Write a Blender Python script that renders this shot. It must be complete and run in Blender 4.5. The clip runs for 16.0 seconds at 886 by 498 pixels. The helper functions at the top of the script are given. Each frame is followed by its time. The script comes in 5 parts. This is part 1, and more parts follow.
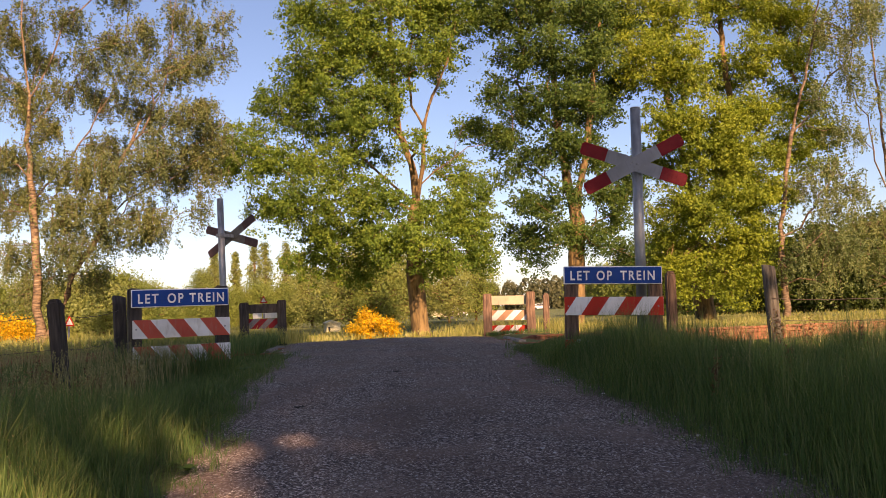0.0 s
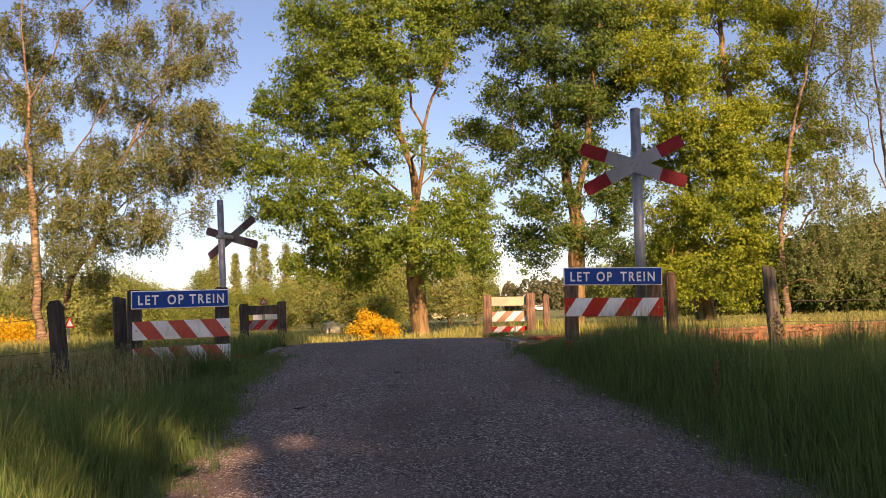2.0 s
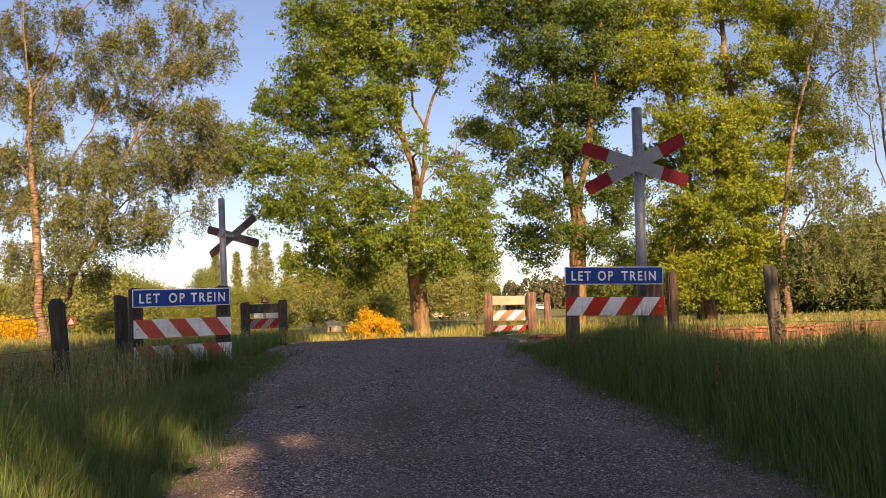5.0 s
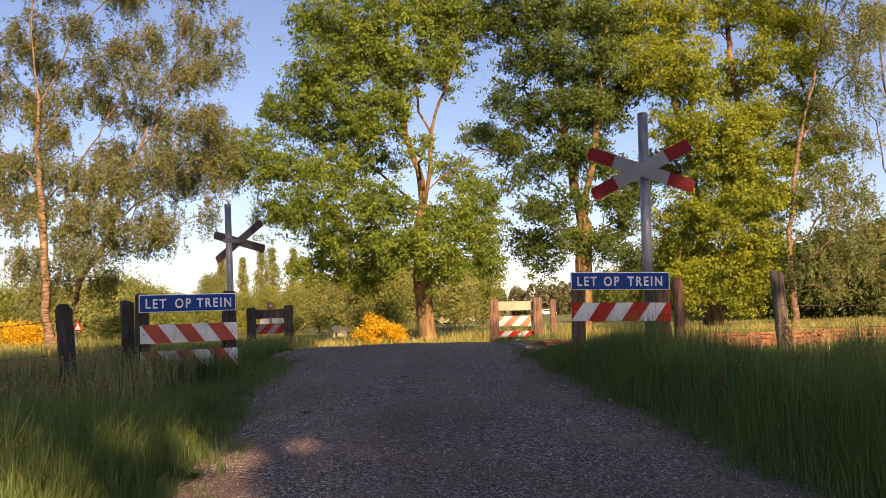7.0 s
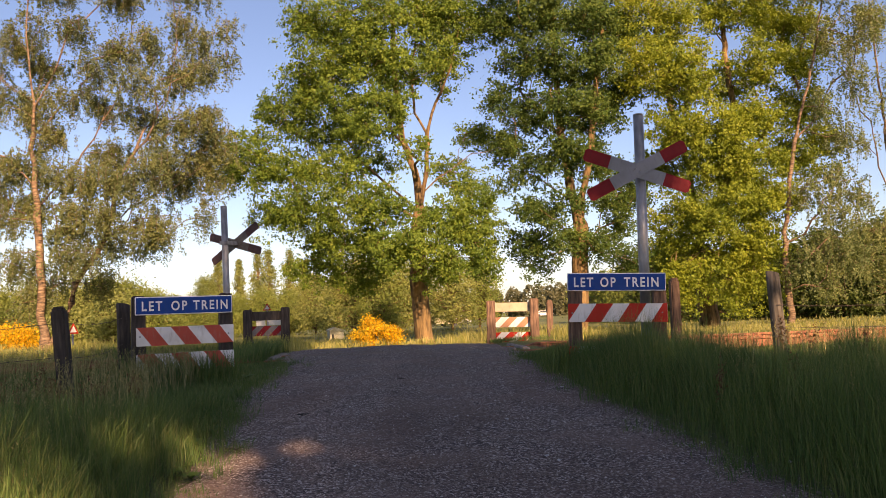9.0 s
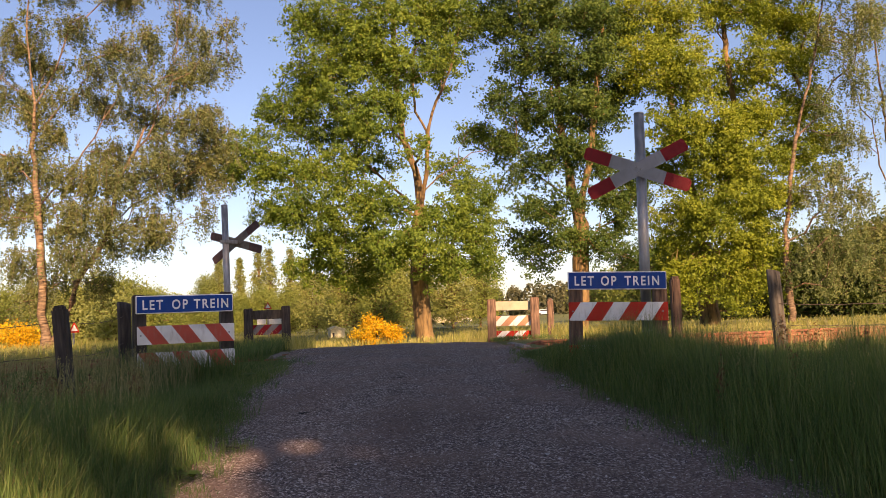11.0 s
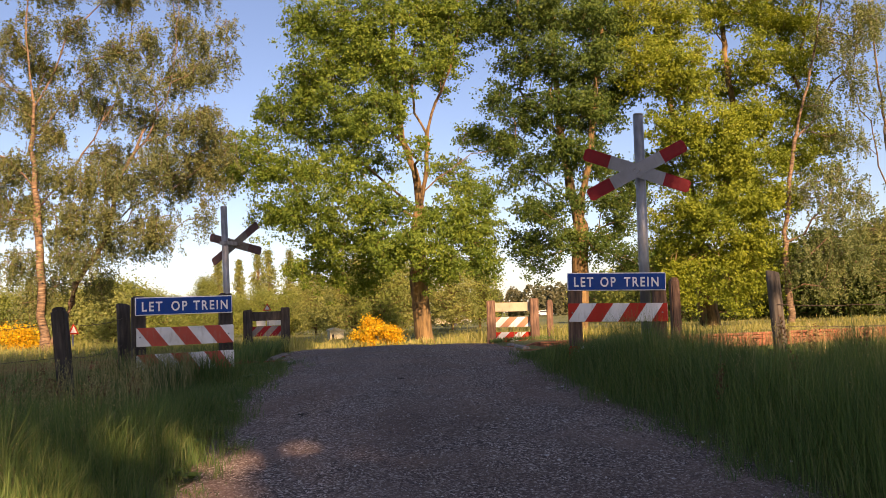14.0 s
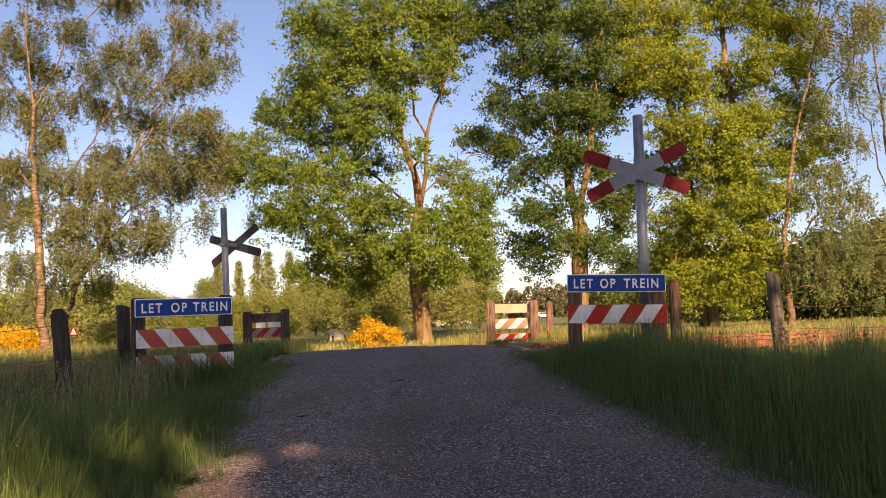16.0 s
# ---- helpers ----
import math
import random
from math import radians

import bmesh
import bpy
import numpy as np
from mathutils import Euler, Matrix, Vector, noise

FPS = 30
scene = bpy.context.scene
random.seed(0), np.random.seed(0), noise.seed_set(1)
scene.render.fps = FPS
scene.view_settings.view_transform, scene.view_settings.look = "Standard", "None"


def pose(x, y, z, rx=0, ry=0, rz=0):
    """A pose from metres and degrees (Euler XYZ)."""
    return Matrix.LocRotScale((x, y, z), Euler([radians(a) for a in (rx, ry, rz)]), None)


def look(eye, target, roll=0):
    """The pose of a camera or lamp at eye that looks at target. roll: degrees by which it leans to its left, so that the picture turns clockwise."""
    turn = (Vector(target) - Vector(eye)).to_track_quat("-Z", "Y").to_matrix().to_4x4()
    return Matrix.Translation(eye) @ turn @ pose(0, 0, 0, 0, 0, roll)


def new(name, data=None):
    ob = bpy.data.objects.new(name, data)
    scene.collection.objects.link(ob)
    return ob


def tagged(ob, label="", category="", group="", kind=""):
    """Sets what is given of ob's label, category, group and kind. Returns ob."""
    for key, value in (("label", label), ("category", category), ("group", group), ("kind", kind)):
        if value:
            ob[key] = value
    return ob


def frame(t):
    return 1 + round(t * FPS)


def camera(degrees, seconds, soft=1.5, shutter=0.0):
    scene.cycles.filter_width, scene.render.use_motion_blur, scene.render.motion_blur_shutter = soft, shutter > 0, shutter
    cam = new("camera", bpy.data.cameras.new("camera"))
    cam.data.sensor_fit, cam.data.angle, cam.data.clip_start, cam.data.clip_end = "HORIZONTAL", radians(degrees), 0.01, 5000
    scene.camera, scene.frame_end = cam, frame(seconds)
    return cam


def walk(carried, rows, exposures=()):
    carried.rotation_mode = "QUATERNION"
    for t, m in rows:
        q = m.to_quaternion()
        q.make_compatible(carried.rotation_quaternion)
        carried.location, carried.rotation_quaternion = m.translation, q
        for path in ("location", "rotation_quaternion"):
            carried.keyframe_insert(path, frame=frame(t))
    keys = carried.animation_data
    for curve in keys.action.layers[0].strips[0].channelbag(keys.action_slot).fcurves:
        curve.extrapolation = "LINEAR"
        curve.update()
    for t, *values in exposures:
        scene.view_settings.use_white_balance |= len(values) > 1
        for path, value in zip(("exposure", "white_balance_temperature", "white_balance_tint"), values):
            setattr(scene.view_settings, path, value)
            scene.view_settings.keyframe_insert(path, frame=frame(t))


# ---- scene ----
# ---- camera: held by hand, it stands and only turns a little ----
cam = camera(58, 16.0, soft=0.75)
EYE = Vector((0.0, 0.0, 0.55))


def aim(yaw, pitch, roll):
    a, b = radians(yaw), radians(pitch)
    way = Vector((-math.sin(a) * math.cos(b), math.cos(a) * math.cos(b), math.sin(b)))
    return look(EYE, EYE + way * 10, roll)


TURNS = [
    (0.0, 0.000, 4.200, -2.200), (0.5, -0.002, 4.262, -2.200), (1.0, -0.005, 4.334, -2.220), (1.5, -0.011, 4.375, -2.225),
    (2.0, -0.004, 4.287, -2.240), (2.5, -0.002, 4.235, -2.235), (3.0, -0.002, 4.255, -2.220), (3.5, -0.002, 4.235, -2.220),
    (4.0, 0.000, 4.205, -2.190), (6.5, 0.363, 4.309, -2.060), (7.0, 0.480, 4.618, -2.090), (7.5, 0.350, 4.772, -2.183),
    (8.0, 0.263, 4.789, -2.270), (8.5, 0.228, 4.769, -2.289), (9.0, 0.223, 4.708, -2.285), (11.5, 0.276, 4.613, -2.306),
    (12.0, 0.225, 4.795, -2.335), (12.5, 0.200, 4.872, -2.380), (13.0, 0.203, 4.790, -2.373), (13.5, 0.222, 4.728, -2.360),
    (14.0, 0.224, 4.705, -2.360), (14.5, 0.230, 4.685, -2.350), (15.0, 0.203, 4.793, -2.360), (15.5, 0.193, 4.880, -2.400),
    (16.0, 0.201, 4.818, -2.384),
]
walk(cam, [(t, aim(a, b, c)) for t, a, b, c in TURNS], [(0, 1.18, 7650, 30), (16, 1.18, 7650, 30)])

# ---- evening sun from behind the camera, clear sky ----
SUN_UP, SUN_TURN = 26.0, 162.0      # degrees above the horizon; compass turn from +y towards +x
world = bpy.data.worlds.new("clear_evening_sky")
scene.world = world
world.use_nodes = True
wt = world.node_tree
sky = wt.nodes.new("ShaderNodeTexSky")
sky.sky_type, sky.sun_disc = "NISHITA", False
sky.sun_elevation, sky.sun_rotation = radians(SUN_UP), radians(SUN_TURN)
sky.air_density, sky.dust_density, sky.ozone_density = 1.0, 0.6, 3.9
wt.links.new(sky.outputs[0], wt.nodes["Background"].inputs[0])
wt.nodes["Background"].inputs[1].default_value = 0.078
sun = new("sun", bpy.data.lights.new("sun", "SUN"))
sun.data.energy, sun.data.angle, sun.data.color = 5.0, radians(0.6), (1.0, 0.78, 0.50)
sa, sb = radians(SUN_TURN), radians(SUN_UP)
TO_SUN = Vector((math.sin(sa) * math.cos(sb), math.cos(sa) * math.cos(sb), math.sin(sb)))
sun.matrix_world = look(TO_SUN * 60, (0, 0, 0))


# ---- materials ----
def material(name, rough=0.8, metal=0.0):
    m = bpy.data.materials.new(name)
    m.use_nodes = True
    b = m.node_tree.nodes["Principled BSDF"]
    b.inputs["Roughness"].default_value, b.inputs["Metallic"].default_value = rough, metal
    return m, m.node_tree, b


def ramp(nt, fac, stops):
    r = nt.nodes.new("ShaderNodeValToRGB")
    while len(r.color_ramp.elements) < len(stops):
        r.color_ramp.elements.new(0.5)
    for e, (p, c) in zip(r.color_ramp.elements, stops):
        e.position, e.color = p, (*c, 1)
    nt.links.new(fac, r.inputs[0])
    return r.outputs[0]


def grain(nt, scale, detail=4.0, coords="Object", stretch=(1, 1, 1)):
    t = nt.nodes.new("ShaderNodeTexCoord")
    p = nt.nodes.new("ShaderNodeMapping")
    p.inputs["Scale"].default_value = stretch
    n = nt.nodes.new("ShaderNodeTexNoise")
    n.inputs["Scale"].default_value, n.inputs["Detail"].default_value = scale, detail
    nt.links.new(t.outputs[coords], p.inputs[0])
    nt.links.new(p.outputs[0], n.inputs["Vector"])
    return n.outputs["Fac"]


def blend(nt, fac, a, b, how="MIX"):
    n = nt.nodes.new("ShaderNodeMix")
    n.data_type, n.blend_type = "RGBA", how
    for v, i in ((fac, 0), (a, 6), (b, 7)):
        if isinstance(v, (int, float)):
            n.inputs[i].default_value = v
        elif isinstance(v, tuple):
            n.inputs[i].default_value = (*v, 1)
        else:
            nt.links.new(v, n.inputs[i])
    return n.outputs[2]


def relief(nt, b, height, strength, distance=0.01):
    n = nt.nodes.new("ShaderNodeBump")
    n.inputs["Strength"].default_value, n.inputs["Distance"].default_value = strength, distance
    nt.links.new(height, n.inputs["Height"])
    nt.links.new(n.outputs[0], b.inputs["Normal"])


def worn(name, dark, mid, light, scale, rough=0.8, metal=0.0, stretch=(1, 1, 1), bump=0.3, depth=0.01):
    """Two scales of grain over three shades."""
    m, nt, b = material(name, rough, metal)
    big, fine = grain(nt, scale * 0.15, 3), grain(nt, scale, 6, stretch=stretch)
    c1 = ramp(nt, fine, [(0.3, dark), (0.52, mid), (0.75, light)])
    c2 = ramp(nt, big, [(0.35, (0.72, 0.72, 0.72)), (0.65, (1.1, 1.1, 1.1))])
    nt.links.new(blend(nt, 1.0, c1, c2, "MULTIPLY"), b.inputs["Base Color"])
    relief(nt, b, fine, bump, depth)
    return m


def foliage(name, shades, through_light=0.22, rough=0.55, tint=(1.0, 1.0, 0.5)):
    """Leaves and grass: each piece its own shade, lit through from behind."""
    m = bpy.data.materials.new(name)
    m.use_nodes = True
    nt = m.node_tree
    b = nt.nodes["Principled BSDF"]
    b.inputs["Roughness"].default_value = rough
    b.inputs["Specular IOR Level"].default_value = 0.18
    g = nt.nodes.new("ShaderNodeNewGeometry")
    k = len(shades) - 1
    col = ramp(nt, g.outputs["Random Per Island"], [(i / k, s) for i, s in enumerate(shades)])
    patch = ramp(nt, grain(nt, 0.6, 3), [(0.35, (0.78, 0.84, 0.8)), (0.65, (1.18, 1.12, 0.95))])
    col = blend(nt, 1.0, col, patch, "MULTIPLY")
    nt.links.new(col, b.inputs["Base Color"])
    tr = nt.nodes.new("ShaderNodeBsdfTranslucent")
    nt.links.new(blend(nt, 1.0, col, tint, "MULTIPLY"), tr.inputs[0])
    mix = nt.nodes.new("ShaderNodeMixShader")
    mix.inputs[0].default_value = through_light
    nt.links.new(b.outputs[0], mix.inputs[1])
    nt.links.new(tr.outputs[0], mix.inputs[2])
    nt.links.new(mix.outputs[0], nt.nodes["Material Output"].inputs[0])
    return m


def striped_paint(name, base, dirt, rough=0.45):
    m, nt, b = material(name, rough)
    b.inputs["Specular IOR Level"].default_value = 0.12
    fine, big = grain(nt, 30, 6, stretch=(1, 1, 0.25)), grain(nt, 4, 4)
    c = blend(nt, ramp(nt, fine, [(0.55, (0, 0, 0)), (0.78, (0.6, 0.6, 0.6))]), base, dirt)
    c = blend(nt, 1.0, c, ramp(nt, big, [(0.3, (0.8, 0.79, 0.77)), (0.6, (1, 1, 1))]), "MULTIPLY")
    nt.links.new(c, b.inputs["Base Color"])
    relief(nt, b, fine, 0.1, 0.003)
    return m


OAK_LEAF = foliage("oak_leaves", [(0.092, 0.155, 0.028), (0.146, 0.215, 0.036), (0.215, 0.27, 0.048)], 0.4)
OAK_LEAF_YOUNG = foliage("young_oak_leaves", [(0.15, 0.2, 0.026), (0.215, 0.265, 0.034), (0.285, 0.32, 0.045)], 0.42)
BIRCH_LEAF = foliage("birch_leaves", [(0.12, 0.15, 0.06), (0.175, 0.197, 0.083), (0.24, 0.25, 0.12)], 0.42)
BIRCH_PALE = foliage("pale_birch_leaves", [(0.135, 0.172, 0.068), (0.187, 0.222, 0.096), (0.255, 0.278, 0.138)], 0.45)
# second oak's crown: shade put into the leaf colour, darker than OAK_LEAF
OAK_SHADED = foliage("shaded_oak_leaves", [(0.042, 0.085, 0.02), (0.072, 0.118, 0.026), (0.118, 0.158, 0.035)], 0.32)
FAR_LEAF = foliage("far_leaves", [(0.175, 0.222, 0.06), (0.225, 0.265, 0.075), (0.285, 0.312, 0.095)], 0.5)
# wood-edge leaves: the wood's shade is in this darker colour
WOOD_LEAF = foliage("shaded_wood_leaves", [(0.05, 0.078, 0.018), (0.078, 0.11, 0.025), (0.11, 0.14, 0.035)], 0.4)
PINE_LEAF = foliage("pine_wood_leaves", [(0.075, 0.08, 0.045), (0.105, 0.105, 0.06), (0.14, 0.13, 0.075)], 0.2)
# paler copy of FAR_LEAF: brighter light on some far trees, put into colour
PALE_FAR_LEAF = foliage("pale_far_leaves", [(0.2, 0.23, 0.075), (0.265, 0.29, 0.1), (0.335, 0.345, 0.13)], 0.45)
BROOM = foliage("broom_flowers", [(0.22, 0.22, 0.03), (0.75, 0.42, 0.02), (0.85, 0.5, 0.03)], 0.3, tint=(1, 0.8, 0.4))
GRASS = foliage("verge_grass", [(0.055, 0.105, 0.032), (0.08, 0.142, 0.042), (0.105, 0.165, 0.05), (0.14, 0.19, 0.066), (0.21, 0.225, 0.10)], 0.3)
MEADOW = foliage("meadow_grass", [(0.22, 0.23, 0.06), (0.33, 0.31, 0.10), (0.45, 0.40, 0.17)], 0.4)
SEED = foliage("grass_seed_heads", [(0.20, 0.20, 0.09), (0.31, 0.27, 0.14), (0.42, 0.35, 0.2)], 0.35)
OAK_BARK = worn("oak_bark", (0.045, 0.028, 0.012), (0.19, 0.115, 0.044), (0.32, 0.205, 0.085), 9, 0.9, stretch=(1, 1, 0.22), bump=1.0, depth=0.05)
BIRCH_BARK = worn("birch_bark", (0.035, 0.02, 0.013), (0.18, 0.11, 0.06), (0.34, 0.235, 0.15), 11, 0.8, stretch=(0.6, 0.6, 2.2), bump=0.5, depth=0.02)
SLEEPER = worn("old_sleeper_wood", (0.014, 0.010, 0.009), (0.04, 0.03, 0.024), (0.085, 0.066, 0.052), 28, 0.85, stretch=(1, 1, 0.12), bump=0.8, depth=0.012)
# lighter, warmer copy of SLEEPER; part of the right posts' sunlit look is colour
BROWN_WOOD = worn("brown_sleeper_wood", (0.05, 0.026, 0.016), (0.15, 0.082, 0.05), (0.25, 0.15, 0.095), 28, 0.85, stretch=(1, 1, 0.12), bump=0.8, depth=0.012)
GREY_WOOD = worn("weathered_fence_wood", (0.035, 0.027, 0.02), (0.10, 0.08, 0.06), (0.18, 0.15, 0.115), 30, 0.9, stretch=(1, 1, 0.1), bump=0.9, depth=0.012)
STEEL = worn("galvanised_steel", (0.16, 0.16, 0.165), (0.25, 0.25, 0.258), (0.34, 0.34, 0.345), 14, 0.5, 0.35, stretch=(1, 1, 0.3), bump=0.08)
RUST = worn("rusty_rail", (0.14, 0.05, 0.025), (0.30, 0.11, 0.05), (0.42, 0.18, 0.09), 18, 0.8, 0.1, bump=0.4)
STONE = worn("ballast_stone", (0.14, 0.11, 0.10), (0.27, 0.22, 0.19), (0.42, 0.36, 0.32), 20, 0.9, bump=0.6)
WHITE = striped_paint("white_board_paint", (0.66, 0.65, 0.63), (0.38, 0.33, 0.27))
RED = striped_paint("red_board_paint", (0.44, 0.028, 0.016), (0.26, 0.06, 0.035))
# red and white sheets darkened, so the shade on them sits in the colour
RED_CROSS = striped_paint("shaded_red_reflective_sheet", (0.17, 0.008, 0.013), (0.11, 0.014, 0.014))
GREY_CROSS = striped_paint("shaded_white_reflective_sheet", (0.2, 0.21, 0.235), (0.15, 0.15, 0.16))
BLUE = striped_paint("blue_sign_enamel", (0.003, 0.05, 0.24), (0.01, 0.06, 0.2), 0.35)
LETTER = striped_paint("white_letter_enamel", (0.80, 0.80, 0.80), (0.6, 0.6, 0.58), 0.35)
BACKMETAL = worn("bare_sign_back", (0.09, 0.08, 0.075), (0.12, 0.11, 0.10), (0.16, 0.145, 0.135), 14, 0.55, 0.3, bump=0.1)
CREAM = striped_paint("cream_board_paint", (0.42, 0.35, 0.24), (0.30, 0.22, 0.14))
# far left fence's white board, its shade put into a dark base colour
WHITE_SHADED = striped_paint("shaded_white_board", (0.13, 0.125, 0.135), (0.08, 0.07, 0.065))
PALE_RED = striped_paint("weathered_red_paint", (0.43, 0.075, 0.05), (0.36, 0.15, 0.11))
FADED = striped_paint("sun_faded_band_paint", (0.38, 0.20, 0.12), (0.30, 0.16, 0.10))
BACKMETAL_RED = worn("dull_sign_back_end", (0.06, 0.028, 0.025), (0.085, 0.04, 0.035), (0.11, 0.055, 0.05), 14, 0.6, 0.2, bump=0.1)
PLASTER = worn("cream_plaster", (0.5, 0.42, 0.24), (0.62, 0.54, 0.33), (0.7, 0.62, 0.4), 10, 0.9, bump=0.1)
DARK = worn("dark_recess", (0.01, 0.01, 0.01), (0.02, 0.02, 0.02), (0.035, 0.03, 0.03), 12, 0.6, bump=0.1)
ASPHALT = worn("old_asphalt", (0.05, 0.045, 0.042), (0.085, 0.078, 0.072), (0.14, 0.13, 0.12), 45, 0.95, bump=0.5)
WIRE = worn("rusty_wire", (0.05, 0.035, 0.03), (0.10, 0.07, 0.055), (0.16, 0.11, 0.09), 60, 0.7, 0.4, bump=0.1)


def gravel_ground():
    m, nt, b = material("fine_road_gravel", 0.95)
    t = nt.nodes.new("ShaderNodeTexCoord")
    v = nt.nodes.new("ShaderNodeTexVoronoi")
    v.inputs["Scale"].default_value = 88
    nt.links.new(t.outputs["Object"], v.inputs["Vector"])
    h = nt.nodes.new("ShaderNodeSeparateColor")
    nt.links.new(v.outputs["Color"], h.inputs[0])
    chips = ramp(nt, h.outputs[0], [(0.0, (0.03, 0.02, 0.017)), (0.42, (0.13, 0.088, 0.07)), (0.76, (0.33, 0.24, 0.2)), (0.94, (0.72, 0.62, 0.55))])
    soil = ramp(nt, grain(nt, 0.9, 5), [(0.35, (0.195, 0.118, 0.086)), (0.65, (0.315, 0.21, 0.162))])
    where = ramp(nt, grain(nt, 1.7, 6), [(0.36, (0.25, 0.25, 0.25)), (0.62, (0.95, 0.95, 0.95))])
    c = blend(nt, where, soil, chips)
    tracks = ramp(nt, grain(nt, 0.7, 4, stretch=(1, 0.15, 1)), [(0.3, (0.78, 0.76, 0.74)), (0.65, (1.12, 1.1, 1.08))])
    nt.links.new(blend(nt, 1.0, c, tracks, "MULTIPLY"), b.inputs["Base Color"])
    relief(nt, b, v.outputs["Distance"], 1.0, 0.02)
    return m


def soil_ground():
    m, nt, b = material("grassy_soil", 0.95)
    a = ramp(nt, grain(nt, 40, 6), [(0.3, (0.04, 0.05, 0.015)), (0.55, (0.09, 0.11, 0.03)), (0.8, (0.17, 0.17, 0.06))])
    c = ramp(nt, grain(nt, 0.12, 5), [(0.35, (0.9, 0.95, 0.8)), (0.65, (1.8, 1.55, 1.2))])
    nt.links.new(blend(nt, 1.0, a, c, "MULTIPLY"), b.inputs["Base Color"])
    relief(nt, b, grain(nt, 60, 4), 0.8, 0.03)
    return m


GRAVEL, SOIL = gravel_ground(), soil_ground()


# ---- building helpers ----
def mesh_of(name, verts, sizes, idx, mats, smooth=False, which=None):
    """A mesh from arrays: corners, face sizes and corner numbers."""
    me = bpy.data.meshes.new(name)
    verts, sizes, idx = np.asarray(verts, np.float32), np.asarray(sizes, np.int32), np.asarray(idx, np.int32)
    me.vertices.add(len(verts))
    me.vertices.foreach_set("co", verts.ravel())
    me.loops.add(len(idx))
    me.loops.foreach_set("vertex_index", idx)
    me.polygons.add(len(sizes))
    me.polygons.foreach_set("loop_start", np.concatenate([[0], np.cumsum(sizes)[:-1]]).astype(np.int32))
    me.polygons.foreach_set("loop_total", sizes)
    if smooth:
        me.polygons.foreach_set("use_smooth", np.ones(len(sizes), bool))
    for m in (mats if isinstance(mats, (list, tuple)) else [mats]):
        me.materials.append(m)
    if which is not None:
        me.polygons.foreach_set("material_index", np.asarray(which, np.int32))
    me.update(calc_edges=True)
    return me


def part(name, data, mat=None, parent=None, label="", m=None):
    """Links a bmesh or a mesh as one object, under a thing where one is given."""
    if isinstance(data, bmesh.types.BMesh):
        me = bpy.data.meshes.new(name)
        data.to_mesh(me)
        data.free()
        me.materials.append(mat)
        data = me
    ob = new(name, data)
    ob.parent = parent
    if m is not None:
        ob.matrix_basis = m
    return tagged(ob, label)


def thing(name, label, category, m=None, group="", kind=""):
    ob = new(name)
    if m is not None:
        ob.matrix_basis = m
    return tagged(ob, label, category, group, kind)


def box(x0, x1, y0, y1, z0, z1, bevel=0.006, bm=None, wobble=0.0, cuts=0):
    bm = bm or bmesh.new()
    r = bmesh.ops.create_cube(bm, size=1)
    for v in r["verts"]:
        v.co = Vector((x0 + (v.co.x + .5) * (x1 - x0), y0 + (v.co.y + .5) * (y1 - y0), z0 + (v.co.z + .5) * (z1 - z0)))
    if bevel:
        bmesh.ops.bevel(bm, geom=bm.edges[:], offset=bevel, segments=2, affect="EDGES")
    if cuts:
        bmesh.ops.subdivide_edges(bm, edges=bm.edges[:], cuts=cuts, use_grid_fill=True)
    if wobble:
        for v in bm.verts:
            v.co += Vector([noise.noise(v.co * 6 + Vector((k * 9.1, 0, 0))) * wobble for k in range(3)])
    return bm


def rod(r0, r1, z0, z1, sides=20, bm=None):
    bm = bm or bmesh.new()
    r = bmesh.ops.create_cone(bm, cap_ends=True, segments=sides, radius1=r0, radius2=r1, depth=z1 - z0)
    for v in r["verts"]:
        v.co.z += (z0 + z1) / 2
    for f in bm.faces:
        f.smooth = len(f.verts) == 4
    return bm


def prism(points, y0, y1, bevel=0.0):
    """A plate in the x-z plane from its outline, y0 to y1 thick."""
    bm = bmesh.new()
    a = [bm.verts.new((x, y0, z)) for x, z in points]
    c = [bm.verts.new((x, y1, z)) for x, z in points]
    n = len(points)
    bm.faces.new(a)
    bm.faces.new(c[::-1])
    for i in range(n):
        bm.faces.new((a[i], c[i], c[(i + 1) % n], a[(i + 1) % n]))
    bmesh.ops.recalc_face_normals(bm, faces=bm.faces)
    if bevel:
        bmesh.ops.bevel(bm, geom=bm.edges[:], offset=bevel, segments=1, affect="EDGES")
    return bm


def tubes(lines, sides=6):
    """Corner and face arrays of tapered tubes along polylines [(points, radii)]."""
    V, S, I, base = [], [], [], 0
    ang = np.arange(sides) * 2 * np.pi / sides
    for pts, rad in lines:
        pts = np.asarray(pts, float)
        tan = np.gradient(pts, axis=0)
        tan /= np.linalg.norm(tan, axis=1)[:, None] + 1e-9
        ref = np.where(np.abs(tan[:, 2:3]) > 0.9, np.array([[1.0, 0, 0]]), np.array([[0, 0, 1.0]]))
        u = np.cross(tan, ref)
        u /= np.linalg.norm(u, axis=1)[:, None] + 1e-9
        w = np.cross(tan, u)
        r = np.asarray(rad)[:, None, None]
        V.append((pts[:, None] + r * (u[:, None] * np.cos(ang)[None, :, None] + w[:, None] * np.sin(ang)[None, :, None])).reshape(-1, 3))
        n = len(pts)
        i = np.arange(n - 1)[:, None] * sides + np.arange(sides)[None]
        j = np.arange(n - 1)[:, None] * sides + (np.arange(sides)[None] + 1) % sides
        q = np.stack([i, j, j + sides, i + sides], -1).reshape(-1, 4) + base
        I.append(q.ravel())
        S.append(np.full(len(q), 4))
        base += n * sides
    return np.concatenate(V), np.concatenate(S), np.concatenate(I)


